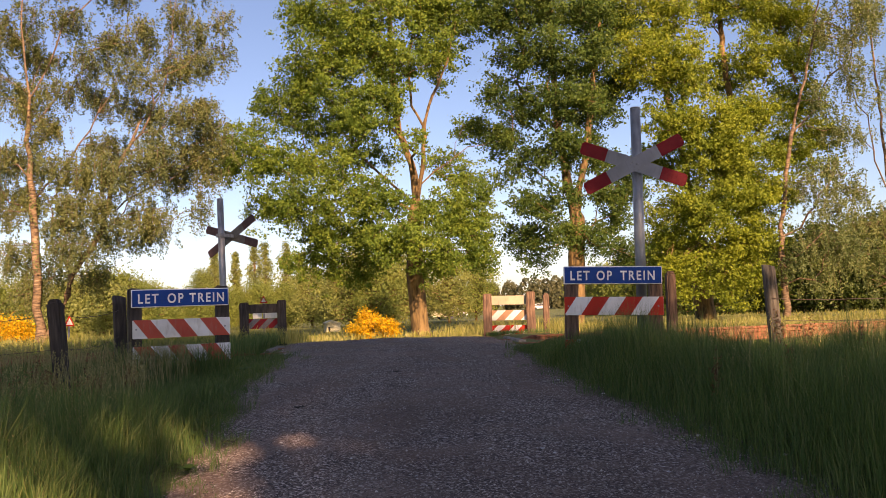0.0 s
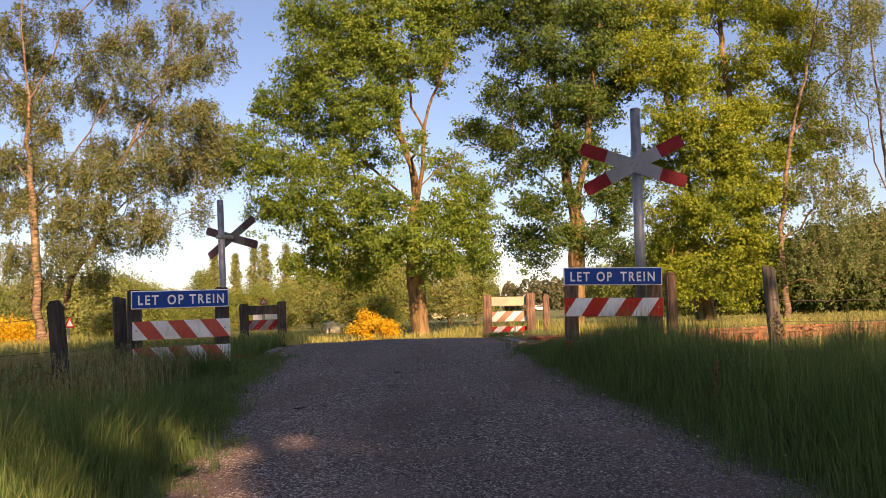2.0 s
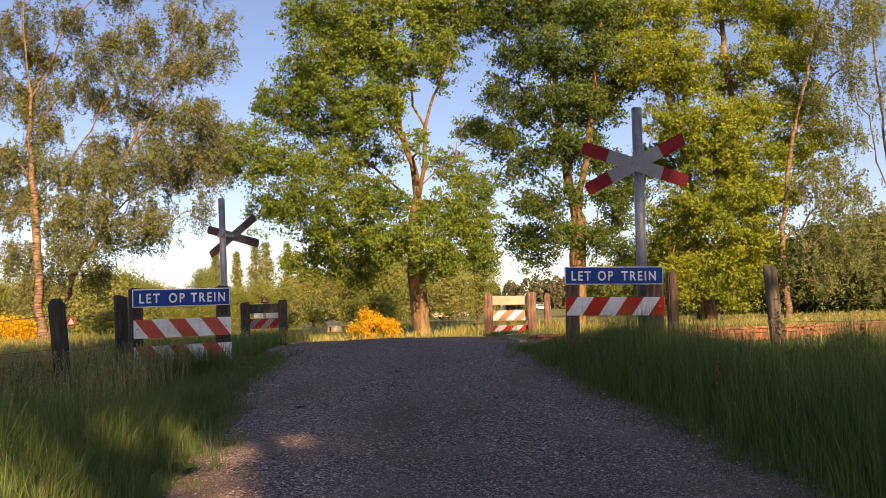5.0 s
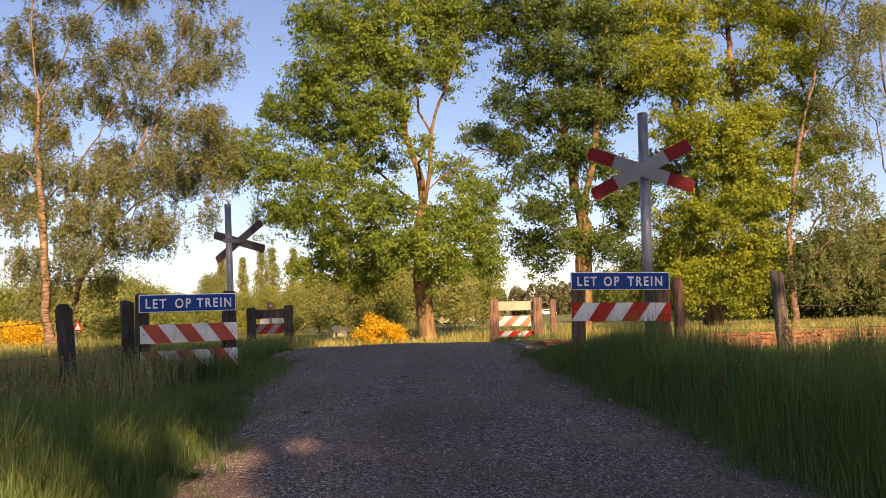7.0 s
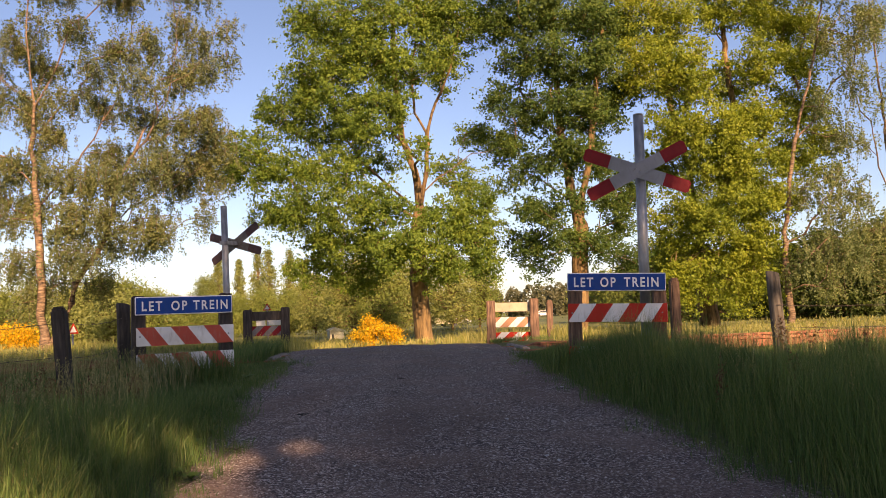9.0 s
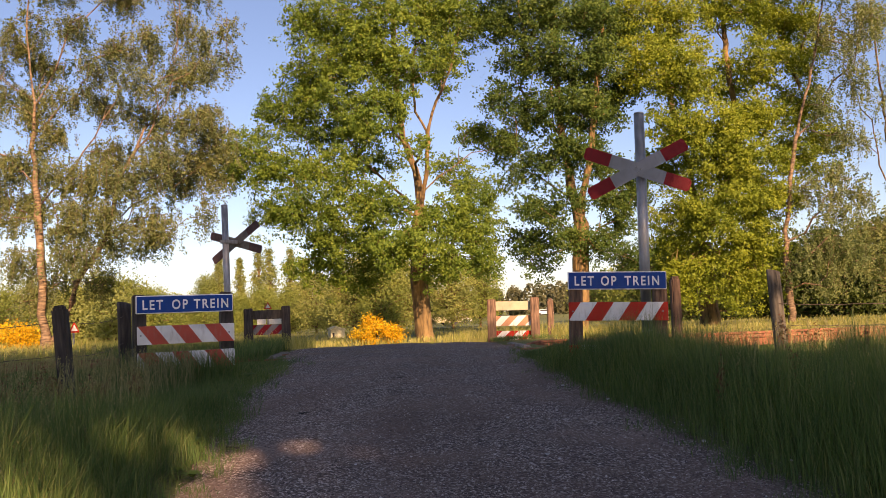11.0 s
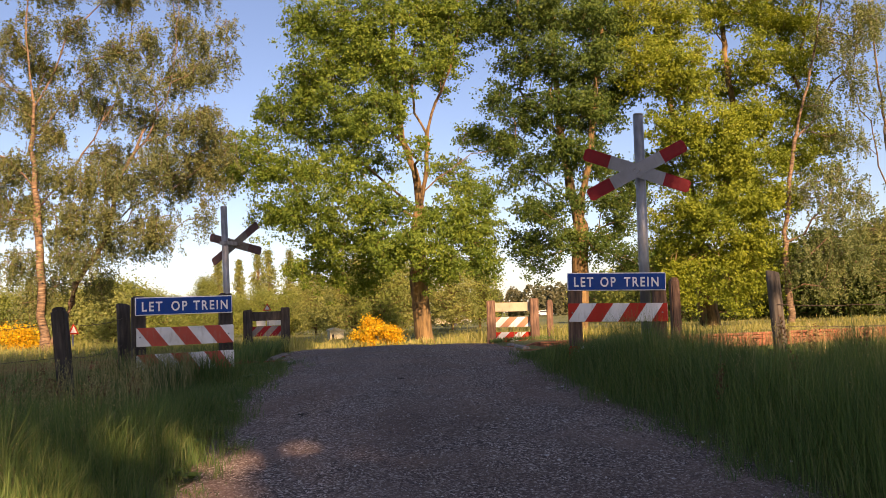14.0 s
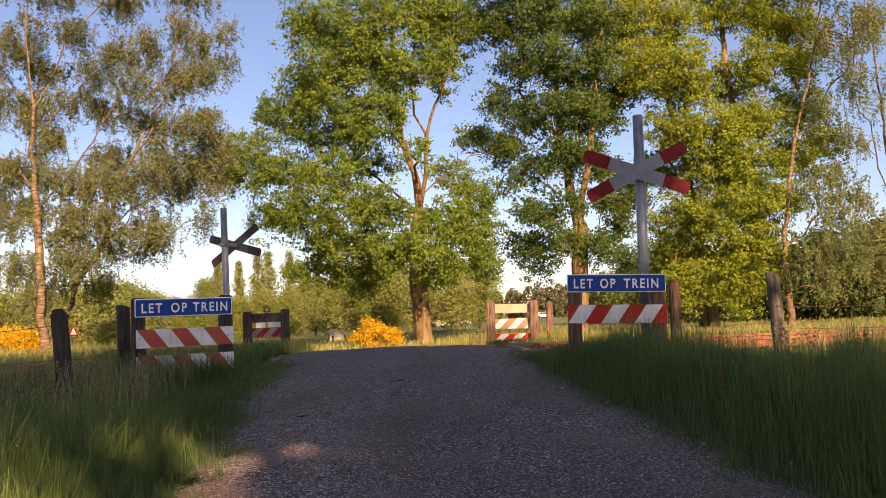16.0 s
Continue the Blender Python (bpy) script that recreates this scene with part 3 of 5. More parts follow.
# ---- trees ----
def branches(base, stems, tips, g, r_top, r_trunk, bf=0.35, wiggle=0.12):
    """Stems first, then each tip joins the nearest limb with a liking for short ways; girth adds up towards the foot."""
    pts, par, dist = [], [], []

    def add(p, parent):
        pts.append(np.asarray(p, float))
        par.append(parent)
        dist.append(0 if parent < 0 else dist[parent] + np.linalg.norm(pts[-1] - pts[parent]))
        return len(pts) - 1

    root = add((0, 0, -0.3), -1)
    for stem in stems:
        # a stem may start on an earlier one
        first = np.array(stem[0], float)
        last = min(range(len(pts)), key=lambda i: np.linalg.norm(pts[i] - first)) if len(pts) > 1 else root
        prev = pts[last]
        for q in stem:
            q = np.array(q, float)
            k = max(1, int(np.linalg.norm(q - prev) / 0.35))
            for i in range(1, k + 1):
                last = add(prev + (q - prev) * i / k + g.normal(0, 0.025, 3) * (i < k), last)
            prev = q
    order = np.argsort([np.linalg.norm(t - np.array([0, 0, t[2] * 0.6])) for t in tips])
    ends = []
    low = 2.8 if r_trunk > 0.2 else 1.2
    for t in np.asarray(tips)[order]:
        P = np.array(pts)
        cost = np.linalg.norm(P - t, axis=1) + bf * np.array(dist) + np.where(P[:, 2] < low, 6.0, 0) + np.where(P[:, 2] > t[2] + 0.4, 0.8, 0)
        j = int(np.argmin(cost))
        a = pts[j]
        k = max(1, int(np.linalg.norm(t - a) / 0.4))
        last = j
        for i in range(1, k + 1):
            f = i / k
            q = a + (t - a) * f + g.normal(0, wiggle * 0.4, 3) * (i < k)
            q[2] += wiggle * math.sin(math.pi * f)
            last = add(q, last)
        ends.append(last)
    load = np.zeros(len(pts))
    load[ends] = 1
    for i in range(len(pts) - 1, 0, -1):
        load[par[i]] += load[i]
    rad = r_top + (r_trunk - r_top) * (np.maximum(load, 1) / load[root]) ** 0.8
    kids = {}
    for i, p in enumerate(par):
        kids.setdefault(p, []).append(i)
    lines = []
    stack = [(-1, root)]
    while stack:
        p, i = stack.pop()
        line = [p] if p >= 0 else []
        while True:
            line.append(i)
            nxt = sorted(kids.get(i, []), key=lambda q: -load[q])
            for q in nxt[1:]:
                stack.append((i, q))
            if not nxt:
                break
            i = nxt[0]
        P = np.array([pts[q] for q in line])
        r = np.array([rad[q] for q in line])
        if p >= 0 and len(r) > 1:
            r[0] = r[1]
        if p < 0:
            z = P[:, 2] + 0.3
            r = r * (1 + 0.32 * np.exp(-z / 0.3))
        if len(P) > 1:
            lines.append((P, r))
    return lines, np.array([pts[e] for e in ends])


def lobe_points(lobes, per_volume, g, depth=0.9, shell=0.75):
    out = []
    for x, y, z, rx, rz in lobes:
        ry = rx * depth
        n = max(6, int(per_volume * (rx * ry * rz) ** 0.8))
        d = g.normal(size=(n, 3))
        d /= np.linalg.norm(d, axis=1)[:, None]
        r = g.uniform(0.25, 1.0, n) ** (1 - shell)
        out.append(np.array([x, y, z]) + d * r[:, None] * np.array([rx, ry, rz]))
    return np.concatenate(out)


def filled_points(lobes, per_area, g, forward):
    """Places all through each lobe, thinner towards its rim."""
    out = []
    for x, y, z, rx, rz in lobes:
        n = max(5, int(per_area * rx * rz))
        d = g.normal(size=(n, 3))
        d /= np.linalg.norm(d, axis=1)[:, None]
        out.append(np.array([x, y - forward, z]) + d * (g.random(n) ** 0.42)[:, None] * np.array([rx, (rx + rz) * 0.5, rz]) * 1.02)
    return np.concatenate(out)


def thinned(lobes, above, by):
    """Lobes higher than a level made smaller, for an airy top."""
    return [(x, y, z, a * by, c * by) if z > above else (x, y, z, a, c) for x, y, z, a, c in lobes]


def tree(name, label, m, lobes, stems, seed, leaf_mat, bark, r_trunk, per_volume=16, leaf=0.112, per_tip=168, spread=0.27, hang=False, group="trees", sides=7, narrow=0.75, per_area=0, forward=0.5):
    g = np.random.default_rng(seed)
    t = thing(name, label, "tree", m, group)
    tips = filled_points(lobes, per_area, g, forward) if per_area else lobe_points(lobes, per_volume, g)
    lines, ends = branches((0, 0, 0), stems, tips, g, 0.006, r_trunk)
    part("trunk", mesh_of("trunk", *tubes(lines, sides), bark, True), None, t, "trunk and limbs")
    n = len(ends)
    if hang:
        # drooping strings of small leaves
        k = 9
        st = np.repeat(ends, k, 0) + g.normal(0, spread, (n * k, 3)) * np.array([1, 1, 0.6])
        ln = g.uniform(0.25, 1.0, n * k) * hang
        per = max(4, per_tip // k)
        f = g.random((n * k, per))
        p = st[:, None] + np.zeros((1, per, 3))
        p[..., 2] -= f * ln[:, None]
        sway = g.normal(0, 0.10, (n * k, 2))
        p[..., :2] += sway[:, None] * (f ** 2)[..., None] + g.normal(0, 0.035, (n * k, per, 2))
        pos = p.reshape(-1, 3)
        tw = []
        for i in range(0, n * k, 3):
            a = st[i]
            b = a + np.array([sway[i, 0], sway[i, 1], -ln[i]])
            tw.append((np.stack([a, (a + b) / 2 - np.array([*sway[i] * 0.25, 0]), b]), np.array([0.005, 0.004, 0.002])))
        tagged(part("twig_work", mesh_of("twig_work", *tubes(tw, 3), bark), None, t, "thin drooping twigs"), kind="stuff")
    else:
        # flat sprays of leaves round each tip
        k = 6
        c = np.repeat(ends, k, 0) + g.normal(0, spread, (n * k, 3)) * np.array([1, 1, 0.9])
        per = max(4, per_tip // k)
        off = g.normal(0, 1, (n * k, per, 3)) * np.array([spread * 0.42, spread * 0.42, spread * 0.28])
        pos = (c[:, None] + off).reshape(-1, 3)
    # leaves turn outwards from the middle of the crown
    out = pos - np.array([0, 0, np.mean(pos[:, 2])])
    out *= np.array([1, 1, 0.4])
    out /= np.linalg.norm(out, axis=1)[:, None] + 0.5
    part("crown", mesh_of("crown", *leaves(pos, leaf, g, narrow, 0.45, 1.2 if hang else 0.3, True, out * 0.75), leaf_mat), None, t, "leafy crown")
    return t


OAK_TIP = 192      # leaves on each spray
OAK_A_TOP = [(-2.46, 0, 14.03, 2.18, 1.58), (-0.0, 0, 14.14, 2.38, 1.78), (-1.59, 0, 15.68, 2.38, 1.19), (-3.65, 0, 11.46, 0.99, 0.89), (-1.63, -1, 10.91, 1.39, 1.09), (0.2, 0, 11.3, 1.39, 0.99), (1.54, 1, 11.51, 0.89, 0.99), (-2.65, -1, 9.65, 1.39, 0.99), (-0.67, -1.5, 9.41, 1.19, 0.89), (-4.01, 0, 9.09, 0.89, 0.69), (0.85, 1.5, 10.2, 0.79, 0.79), (2.66, 2, 12.06, 0.79, 0.79)]
OAK_A_MIDDLE = [(-5.08, 0, 8.31, 0.67, 0.40), (-3.83, 0, 8.16, 1.09, 0.69), (-2.05, -1.5, 7.91, 1.19, 0.69), (-0.72, -1.5, 8.05, 0.69, 0.59), (-3.45, 0, 7.39, 1.19, 0.44), (-1.51, -1.5, 7.12, 0.99, 0.55), (-5.63, -1, 6.61, 0.89, 0.55), (-6.59, 0, 6.14, 0.69, 0.63), (-4.88, -1, 5.8, 0.83, 0.63), (-5.46, 0, 7.31, 0.59, 0.32), (-3.89, 0, 6.13, 0.89, 0.59), (-2.49, -1.5, 5.91, 0.99, 0.55), (-1.71, 1.5, 6.63, 0.79, 0.44), (0.08, -1.5, 6.34, 0.40, 0.24), (1.13, 1.5, 6.31, 0.63, 0.44), (2.23, 1.5, 7.34, 0.75, 0.51), (3.16, 1.5, 6.98, 0.48, 0.55)]
OAK_A_LOW = [(-4.14, -1, 4.6, 0.89, 0.71), (-5.33, 0, 4.37, 0.49, 0.59), (-2.72, -1.5, 4.48, 1.19, 0.79), (-1.26, -2, 4.64, 0.99, 0.63), (-3.56, 0, 3.31, 0.79, 0.75), (-2.06, -1, 3.36, 1.19, 0.71), (-0.54, -2.5, 3.18, 1.09, 0.71), (-1.81, 0, 2.25, 0.63, 0.44), (-4.08, 0, 2.63, 0.44, 0.55), (-2.8, 0, 2.28, 0.51, 0.48), (1.04, -1, 4.21, 0.89, 0.55), (2.03, 0, 3.99, 0.67, 0.89), (1.19, -1, 2.95, 0.99, 0.67), (2.22, 0, 2.79, 0.51, 0.51), (0.46, -1.5, 3.7, 0.75, 0.55), (0.5, -1, 2.5, 0.55, 0.36), (1.51, 1, 5.47, 0.63, 0.44), (2.24, 0, 5.09, 0.44, 0.51)]
OAK_A_LIMBS = [[(-0.09, 0, 1.49), (-0.13, 0, 3.08), (0.01, 0, 4.67), (0.27, 0, 5.87), (0.36, 0, 7.39), (0.71, 0, 8.5), (1.3, 0, 9.75), (1.64, 0, 11.14), (1.6, 0, 13.23)], [(0.01, 0, 4.77), (-0.12, 0.0, 6.09), (-0.53, 0.0, 7.22), (-0.69, 0.0, 8.96), (-0.73, 0.0, 10.82), (-0.66, 0.0, 12.9)], [(-0.04, 0, 4.63), (-0.91, 0.21, 5.47), (-2.07, 0.42, 6.61), (-2.83, 0.63, 8.02)], [(-0.03, 0, 4.27), (-1.7, -0.21, 5.58), (-2.89, -0.42, 5.83), (-4.28, -0.63, 6.29)], [(0.36, 0, 7.39), (-0.05, 0.0, 8.16), (-0.12, 0.0, 9.56), (0.1, 0.0, 11.2)], [(0.13, 0, 5.27), (0.71, 0.21, 5.85), (1.43, 0.42, 6.33)]]
OAK_B_TOP = [(-1.13, 0, 13.07, 1.78, 1.39), (1.14, 0, 13.61, 1.98, 1.58), (0.1, 0, 15.13, 1.98, 1.19), (-2.02, 0, 11.22, 0.79, 0.71), (-0.94, -1, 10.81, 1.03, 0.75), (0.61, 0, 11.12, 0.95, 0.75), (1.91, 1, 10.8, 0.75, 0.83), (-1.88, 0, 9.77, 0.67, 0.59), (-0.81, -1, 9.31, 0.89, 0.67), (0.72, 0, 9.25, 0.83, 0.71), (-2.51, 0, 8.25, 0.48, 0.59), (-1.67, 0, 7.71, 0.67, 0.67), (-0.7, -1, 7.62, 0.75, 0.63), (1.03, 1, 7.85, 0.75, 0.67), (1.91, 1, 8.87, 0.67, 0.75)]
OAK_B_LOW = [(-2.22, 0, 6.71, 0.44, 0.55), (-1.35, 0, 5.91, 0.75, 0.44), (-0.39, -1, 6.04, 0.63, 0.59), (1.15, 1, 6.16, 0.67, 0.67), (-1.98, 0, 5.32, 0.44, 0.30), (-0.34, -1.2, 4.6, 0.51, 0.28), (-1.25, -1, 4.16, 0.83, 0.55), (-1.67, 0, 3.27, 0.55, 0.63), (-0.62, -1, 3.23, 0.55, 0.59), (-1.41, 0, 2.56, 0.51, 0.28), (0.99, 0, 2.96, 0.63, 0.51), (1.75, 1, 3.84, 0.49, 0.63), (2.24, 1.5, 5.15, 0.67, 0.71), (1.99, 1, 2.59, 0.44, 0.40), (1.04, 0, 4.66, 0.55, 0.44)]
OAK_B_LIMBS = [[(0.16, 0, 2.2), (0.27, 0, 3.89), (-0.04, 0, 5.41), (-0.27, 0, 7.24), (-0.31, 0, 8.88), (-0.32, 0, 10.74), (-0.3, 0, 13.25)], [(0.27, 0, 3.89), (0.38, 0.0, 4.99), (0.77, 0.0, 6.39), (1.01, 0.0, 8.63), (1.41, 0.0, 10.88), (1.32, 0.0, 12.97)], [(0.31, 0, 2.79), (0.94, 0.21, 3.77), (1.21, 0.42, 4.76)], [(-0.27, 0, 7.14), (-1.15, -0.21, 8.06), (-1.69, -0.42, 8.73)], [(0.09, 0, 4.7), (-1.07, 0.0, 5.61), (-2.05, 0.0, 6.01)], [(0.11, 0, 3.2), (-0.46, 0.21, 3.62), (-1.25, 0.42, 3.75)]]
OAK_C_TOP = [(-1.27, 0, 14.27, 2.33, 1.70), (1.78, 0, 14.15, 2.33, 1.70), (0.36, 0, 16.01, 2.33, 1.27), (4.14, 0, 13.6, 1.48, 1.27), (-2.53, -1, 11.48, 1.06, 0.76), (-1.08, -1, 11.21, 1.06, 0.76), (0.87, 0, 11.94, 0.89, 0.68), (2.49, 0, 11.66, 1.10, 0.76), (3.99, 0, 11.37, 0.93, 0.76), (-2.47, -2, 9.45, 1.15, 0.89), (-0.98, -2, 8.98, 1.15, 0.98), (1.5, 1, 9.55, 0.81, 0.64), (2.17, -1, 9.58, 1.06, 0.76), (4.09, 0, 9.82, 0.81, 0.64)]
OAK_C_MIDDLE = [(-1.39, -2, 7.16, 1.02, 0.76), (-0.0, -2, 6.9, 1.15, 0.89), (1.84, -1, 7.68, 1.02, 0.76), (3.76, 0, 8.08, 1.02, 0.64), (4.54, 0, 7.06, 0.59, 0.64), (-0.32, -1.5, 5.58, 1.02, 0.76), (0.92, -2, 5.65, 1.02, 0.89), (2.67, -1, 6.22, 0.89, 0.64), (4.24, 0, 5.84, 0.55, 0.51), (-1.54, 0, 5.89, 0.81, 0.76), (-1.48, -1, 4.25, 0.81, 0.64)]
OAK_C_LOW = [(-0.79, -2, 3.9, 0.93, 0.64), (0.24, -2.5, 4.0, 1.02, 0.89), (1.54, -2, 4.41, 0.89, 0.76), (1.25, -2, 3.02, 0.76, 0.81), (0.13, -2, 2.67, 0.76, 0.64), (-1.35, -1, 3.0, 0.76, 0.64), (-1.3, -2, 1.97, 0.76, 0.55), (0.05, -1.5, 1.8, 0.64, 0.47), (0.86, -2, 1.69, 0.64, 0.42), (-1.64, 0, 2.25, 0.47, 0.55), (-1.5, -1.5, 1.25, 0.42, 0.30), (0.23, -2, 1.18, 0.38, 0.25)]
OAK_C_LIMBS = [[(-0.07, 0, 1.97), (-0.18, 0, 3.68), (-0.36, 0, 5.84), (-0.86, 0, 8.26), (-1.26, 0, 10.69), (-1.31, 0, 13.59)], [(-0.14, 0, 3.25), (0.88, 0.0, 5.15), (1.56, 0.0, 7.51), (1.3, 0.0, 10.15), (1.23, 0.0, 12.37), (1.57, 0.0, 14.38)], [(-0.15, 0, 3.68), (1.15, 0.21, 4.49), (2.52, 0.42, 5.73)], [(0.88, 0, 5.15), (2.41, -0.21, 7.25), (3.82, -0.42, 8.95)]]
BIRCH_A_CROWN = [(0.96, 0, 4.57, 0.65, 0.69), (0.74, 0, 2.84, 0.65, 0.65), (1.59, 0, 2.62, 0.92, 0.57), (1.48, 0, 3.68, 0.73, 0.50), (0.16, 0, 1.91, 0.42, 0.57), (1.12, 0, 1.49, 0.57, 0.57), (2.23, 0, 8.64, 0.73, 0.95), (1.84, 0, 10.05, 0.73, 0.95), (2.75, 0, 10.42, 0.92, 1.15), (1.37, 0, 7.49, 0.53, 0.80), (1.87, 0, 6.49, 0.57, 0.65), (2.09, 0, 12.05, 1.15, 0.95)]
BIRCH_A_LIMBS = [[(-0.08, 0, 1.25), (-0.09, 0, 2.49), (0.05, 0, 3.64), (0.22, 0, 4.99), (0.51, 0, 6.35), (0.97, 0, 7.9), (1.54, 0, 9.86), (1.93, 0, 12.06)], [(0.05, 0, 3.54), (0.76, 0.0, 4.39), (1.36, 0.0, 4.75)], [(0.51, 0, 6.35), (1.55, 0.21, 7.29), (2.24, 0.42, 8.84)]]
BIRCH_B_CROWN = [(-0.36, 0, 11.14, 0.90, 0.94), (-1.3, 0, 9.9, 0.70, 0.90), (0.13, 0, 9.41, 0.78, 0.94), (-0.79, 0, 8.28, 0.78, 0.78), (0.2, 0, 7.08, 0.57, 1.11), (-1.32, 0, 6.82, 0.57, 0.66), (-1.47, 0, 3.49, 0.86, 0.49), (-0.53, 0, 3.66, 0.78, 0.57), (-2.22, 0, 3.1, 0.66, 0.41), (-1.03, 0, 2.44, 0.90, 0.49), (0.02, 0, 2.29, 0.78, 0.70), (-1.98, 0, 2.12, 0.78, 0.45), (1.02, 0, 7.47, 1.11, 2.26), (1.18, 0, 4.32, 1.11, 1.85), (0.38, 0, 12.63, 1.44, 0.82), (-0.71, 0, 1.3, 0.62, 0.41)]
BIRCH_B_LIMBS = [[(0.09, 0, 2.91), (-0.0, 0, 5.62), (-0.09, 0, 7.72), (-0.17, 0, 9.85), (-0.25, 0, 12.65)], [(0.03, 0, 4.47), (-0.41, 0.0, 5.74), (-0.52, 0.0, 7.42)], [(0.02, 0, 1.17), (-0.77, 0.21, 1.87), (-1.84, 0.42, 2.61)], [(0.06, 0, 3.32), (0.85, -0.21, 5.37), (1.36, -0.42, 7.88)]]
BIRCH_C_TOP = [(-0.28, 0, 10.19, 1.27, 0.71), (1.77, 0, 9.96, 1.27, 0.71), (3.51, 0, 9.74, 0.85, 0.57), (-0.86, 0, 8.65, 0.68, 0.71), (0.45, 0, 8.82, 0.68, 0.48), (-0.79, 1, 8.08, 0.68, 0.48), (1.61, 0, 8.25, 0.62, 0.51), (1.02, 0, 7.68, 0.54, 0.48), (2.48, 0, 8.29, 0.62, 0.62), (3.64, 0, 8.4, 0.48, 0.59), (3.21, 0, 8.86, 0.54, 0.37), (4.44, 0, 8.63, 0.34, 0.37), (4.47, 0, 7.77, 0.17, 0.51), (2.57, -1, 6.95, 0.68, 0.48), (3.19, 0, 7.38, 0.68, 0.54), (4.15, -1, 7.17, 0.51, 0.54), (-2.16, 0, 7.73, 0.85, 1.84)]
BIRCH_C_MIDDLE = [(0.87, 1, 6.98, 0.54, 0.37), (0.44, 0, 6.9, 0.54, 0.37), (-0.71, 0, 6.79, 0.62, 0.48), (-0.28, 0, 6.05, 0.54, 0.48), (-0.85, 0, 5.19, 0.54, 0.59), (0.71, -1, 4.66, 0.54, 0.48), (1.01, 1, 5.62, 0.62, 0.42), (2.45, 0, 6.23, 0.68, 0.42), (3.79, -1, 5.92, 0.62, 0.42), (3.89, 0, 5.96, 0.51, 0.57), (4.26, 0, 5.5, 0.28, 0.54), (3.23, -1, 5.12, 0.65, 0.42), (3.66, 0, 5.05, 0.51, 0.48), (1.59, -1, 4.49, 0.68, 0.48), (2.87, -1.5, 4.49, 0.68, 0.48), (2.81, 1, 4.72, 0.59, 0.51), (4.04, 0, 4.57, 0.25, 0.62), (-2.14, 0, 4.81, 0.85, 1.27)]
BIRCH_C_LOW = [(-0.71, 0, 3.96, 0.62, 0.57), (0.77, -1, 3.56, 0.62, 0.51), (1.86, -1, 3.66, 0.68, 0.45), (2.81, -1, 3.49, 0.62, 0.40), (1.04, -1, 2.81, 0.62, 0.40), (1.71, 0, 3.01, 0.54, 0.34), (2.56, 0, 3.12, 0.45, 0.37), (-0.85, 0, 2.68, 0.62, 0.45), (-0.57, 0, 1.82, 0.45, 0.31), (3.78, 0, 3.57, 0.08, 0.42), (-0.35, 1, 2.21, 0.42, 0.28), (0.55, 1.5, 2.27, 0.48, 0.31)]
BIRCH_C_LIMBS = [[(-0.2, 0, 1.59), (-0.24, 0, 2.87), (-0.31, 0, 4.09), (-0.48, 0, 5.47), (-0.39, 0, 6.64), (-0.51, 0, 7.52), (-0.6, 0, 8.41), (-0.51, 0, 10.05)], [(0.11, -0.0, 0.59), (0.45, -0.1, 1.07), (0.74, -0.2, 1.98), (1.31, -0.3, 2.67), (1.6, -0.4, 3.08), (1.81, -0.5, 3.65), (1.95, -0.6, 4.29), (2.27, -0.7, 4.86), (2.76, -0.8, 5.37), (3.32, -0.9, 6.34), (3.63, -1.0, 7.65), (3.72, -1.1, 9.29)], [(-0.28, 0, 3.95), (0.51, 0.21, 4.92), (0.96, 0.42, 5.78), (1.39, 0.63, 6.71), (1.75, 0.84, 7.88), (1.76, 1.05, 9.66)], [(1.81, 0, 3.62), (2.43, -0.21, 3.98), (3.29, -0.42, 4.24), (4.16, -0.63, 4.78)], [(-0.39, 0, 6.56), (0.15, 0.0, 7.5), (0.52, 0.0, 8.67)]]

tree("oak_tree", "tall leafy oak with bare sunlit trunk", pose(-0.88, 28.0, -0.41), OAK_A_TOP + OAK_A_MIDDLE + OAK_A_LOW + [(1.0, -1.2, 9.5, 0.5, 0.4)], OAK_A_LIMBS,
     11, OAK_LEAF, OAK_BARK, 0.31, leaf=0.1, per_tip=OAK_TIP, spread=0.26, per_area=36)
tree("oak_tree", "tall oak with dark limbs and leafy crown", pose(4.49, 28.0, -0.40), OAK_B_TOP + OAK_B_LOW + [(0.45, -1.6, 7.6, 0.6, 0.5), (0.7, -1.6, 9.2, 0.6, 0.55), (0.35, -1.5, 6.0, 0.5, 0.4), (0.8, -1.4, 10.6, 0.6, 0.5)], OAK_B_LIMBS,
     23, OAK_SHADED, OAK_BARK, 0.30, leaf=0.1, per_tip=OAK_TIP, spread=0.27, per_area=42)
tree("oak_tree", "broad oak in bright yellow-green spring leaf", pose(9.70, 30.0, -0.45), OAK_C_TOP + OAK_C_MIDDLE + OAK_C_LOW, OAK_C_LIMBS,
     37, OAK_LEAF_YOUNG, OAK_BARK, 0.38, leaf=0.1, per_tip=OAK_TIP, spread=0.27, per_area=42)
tree("birch_tree", "slender birch with pale orange-lit trunk", pose(11.53, 27.0, -0.38), thinned(BIRCH_A_CROWN, 6, 0.78) + [(1.93, 0, 5.1, 0.65, 0.5), (2.6, 0.5, 4.5, 0.6, 0.5)], BIRCH_A_LIMBS,
     41, BIRCH_PALE, BIRCH_BARK, 0.12, leaf=0.075, per_tip=216, spread=0.24, hang=0.8, narrow=0.8, per_area=27)
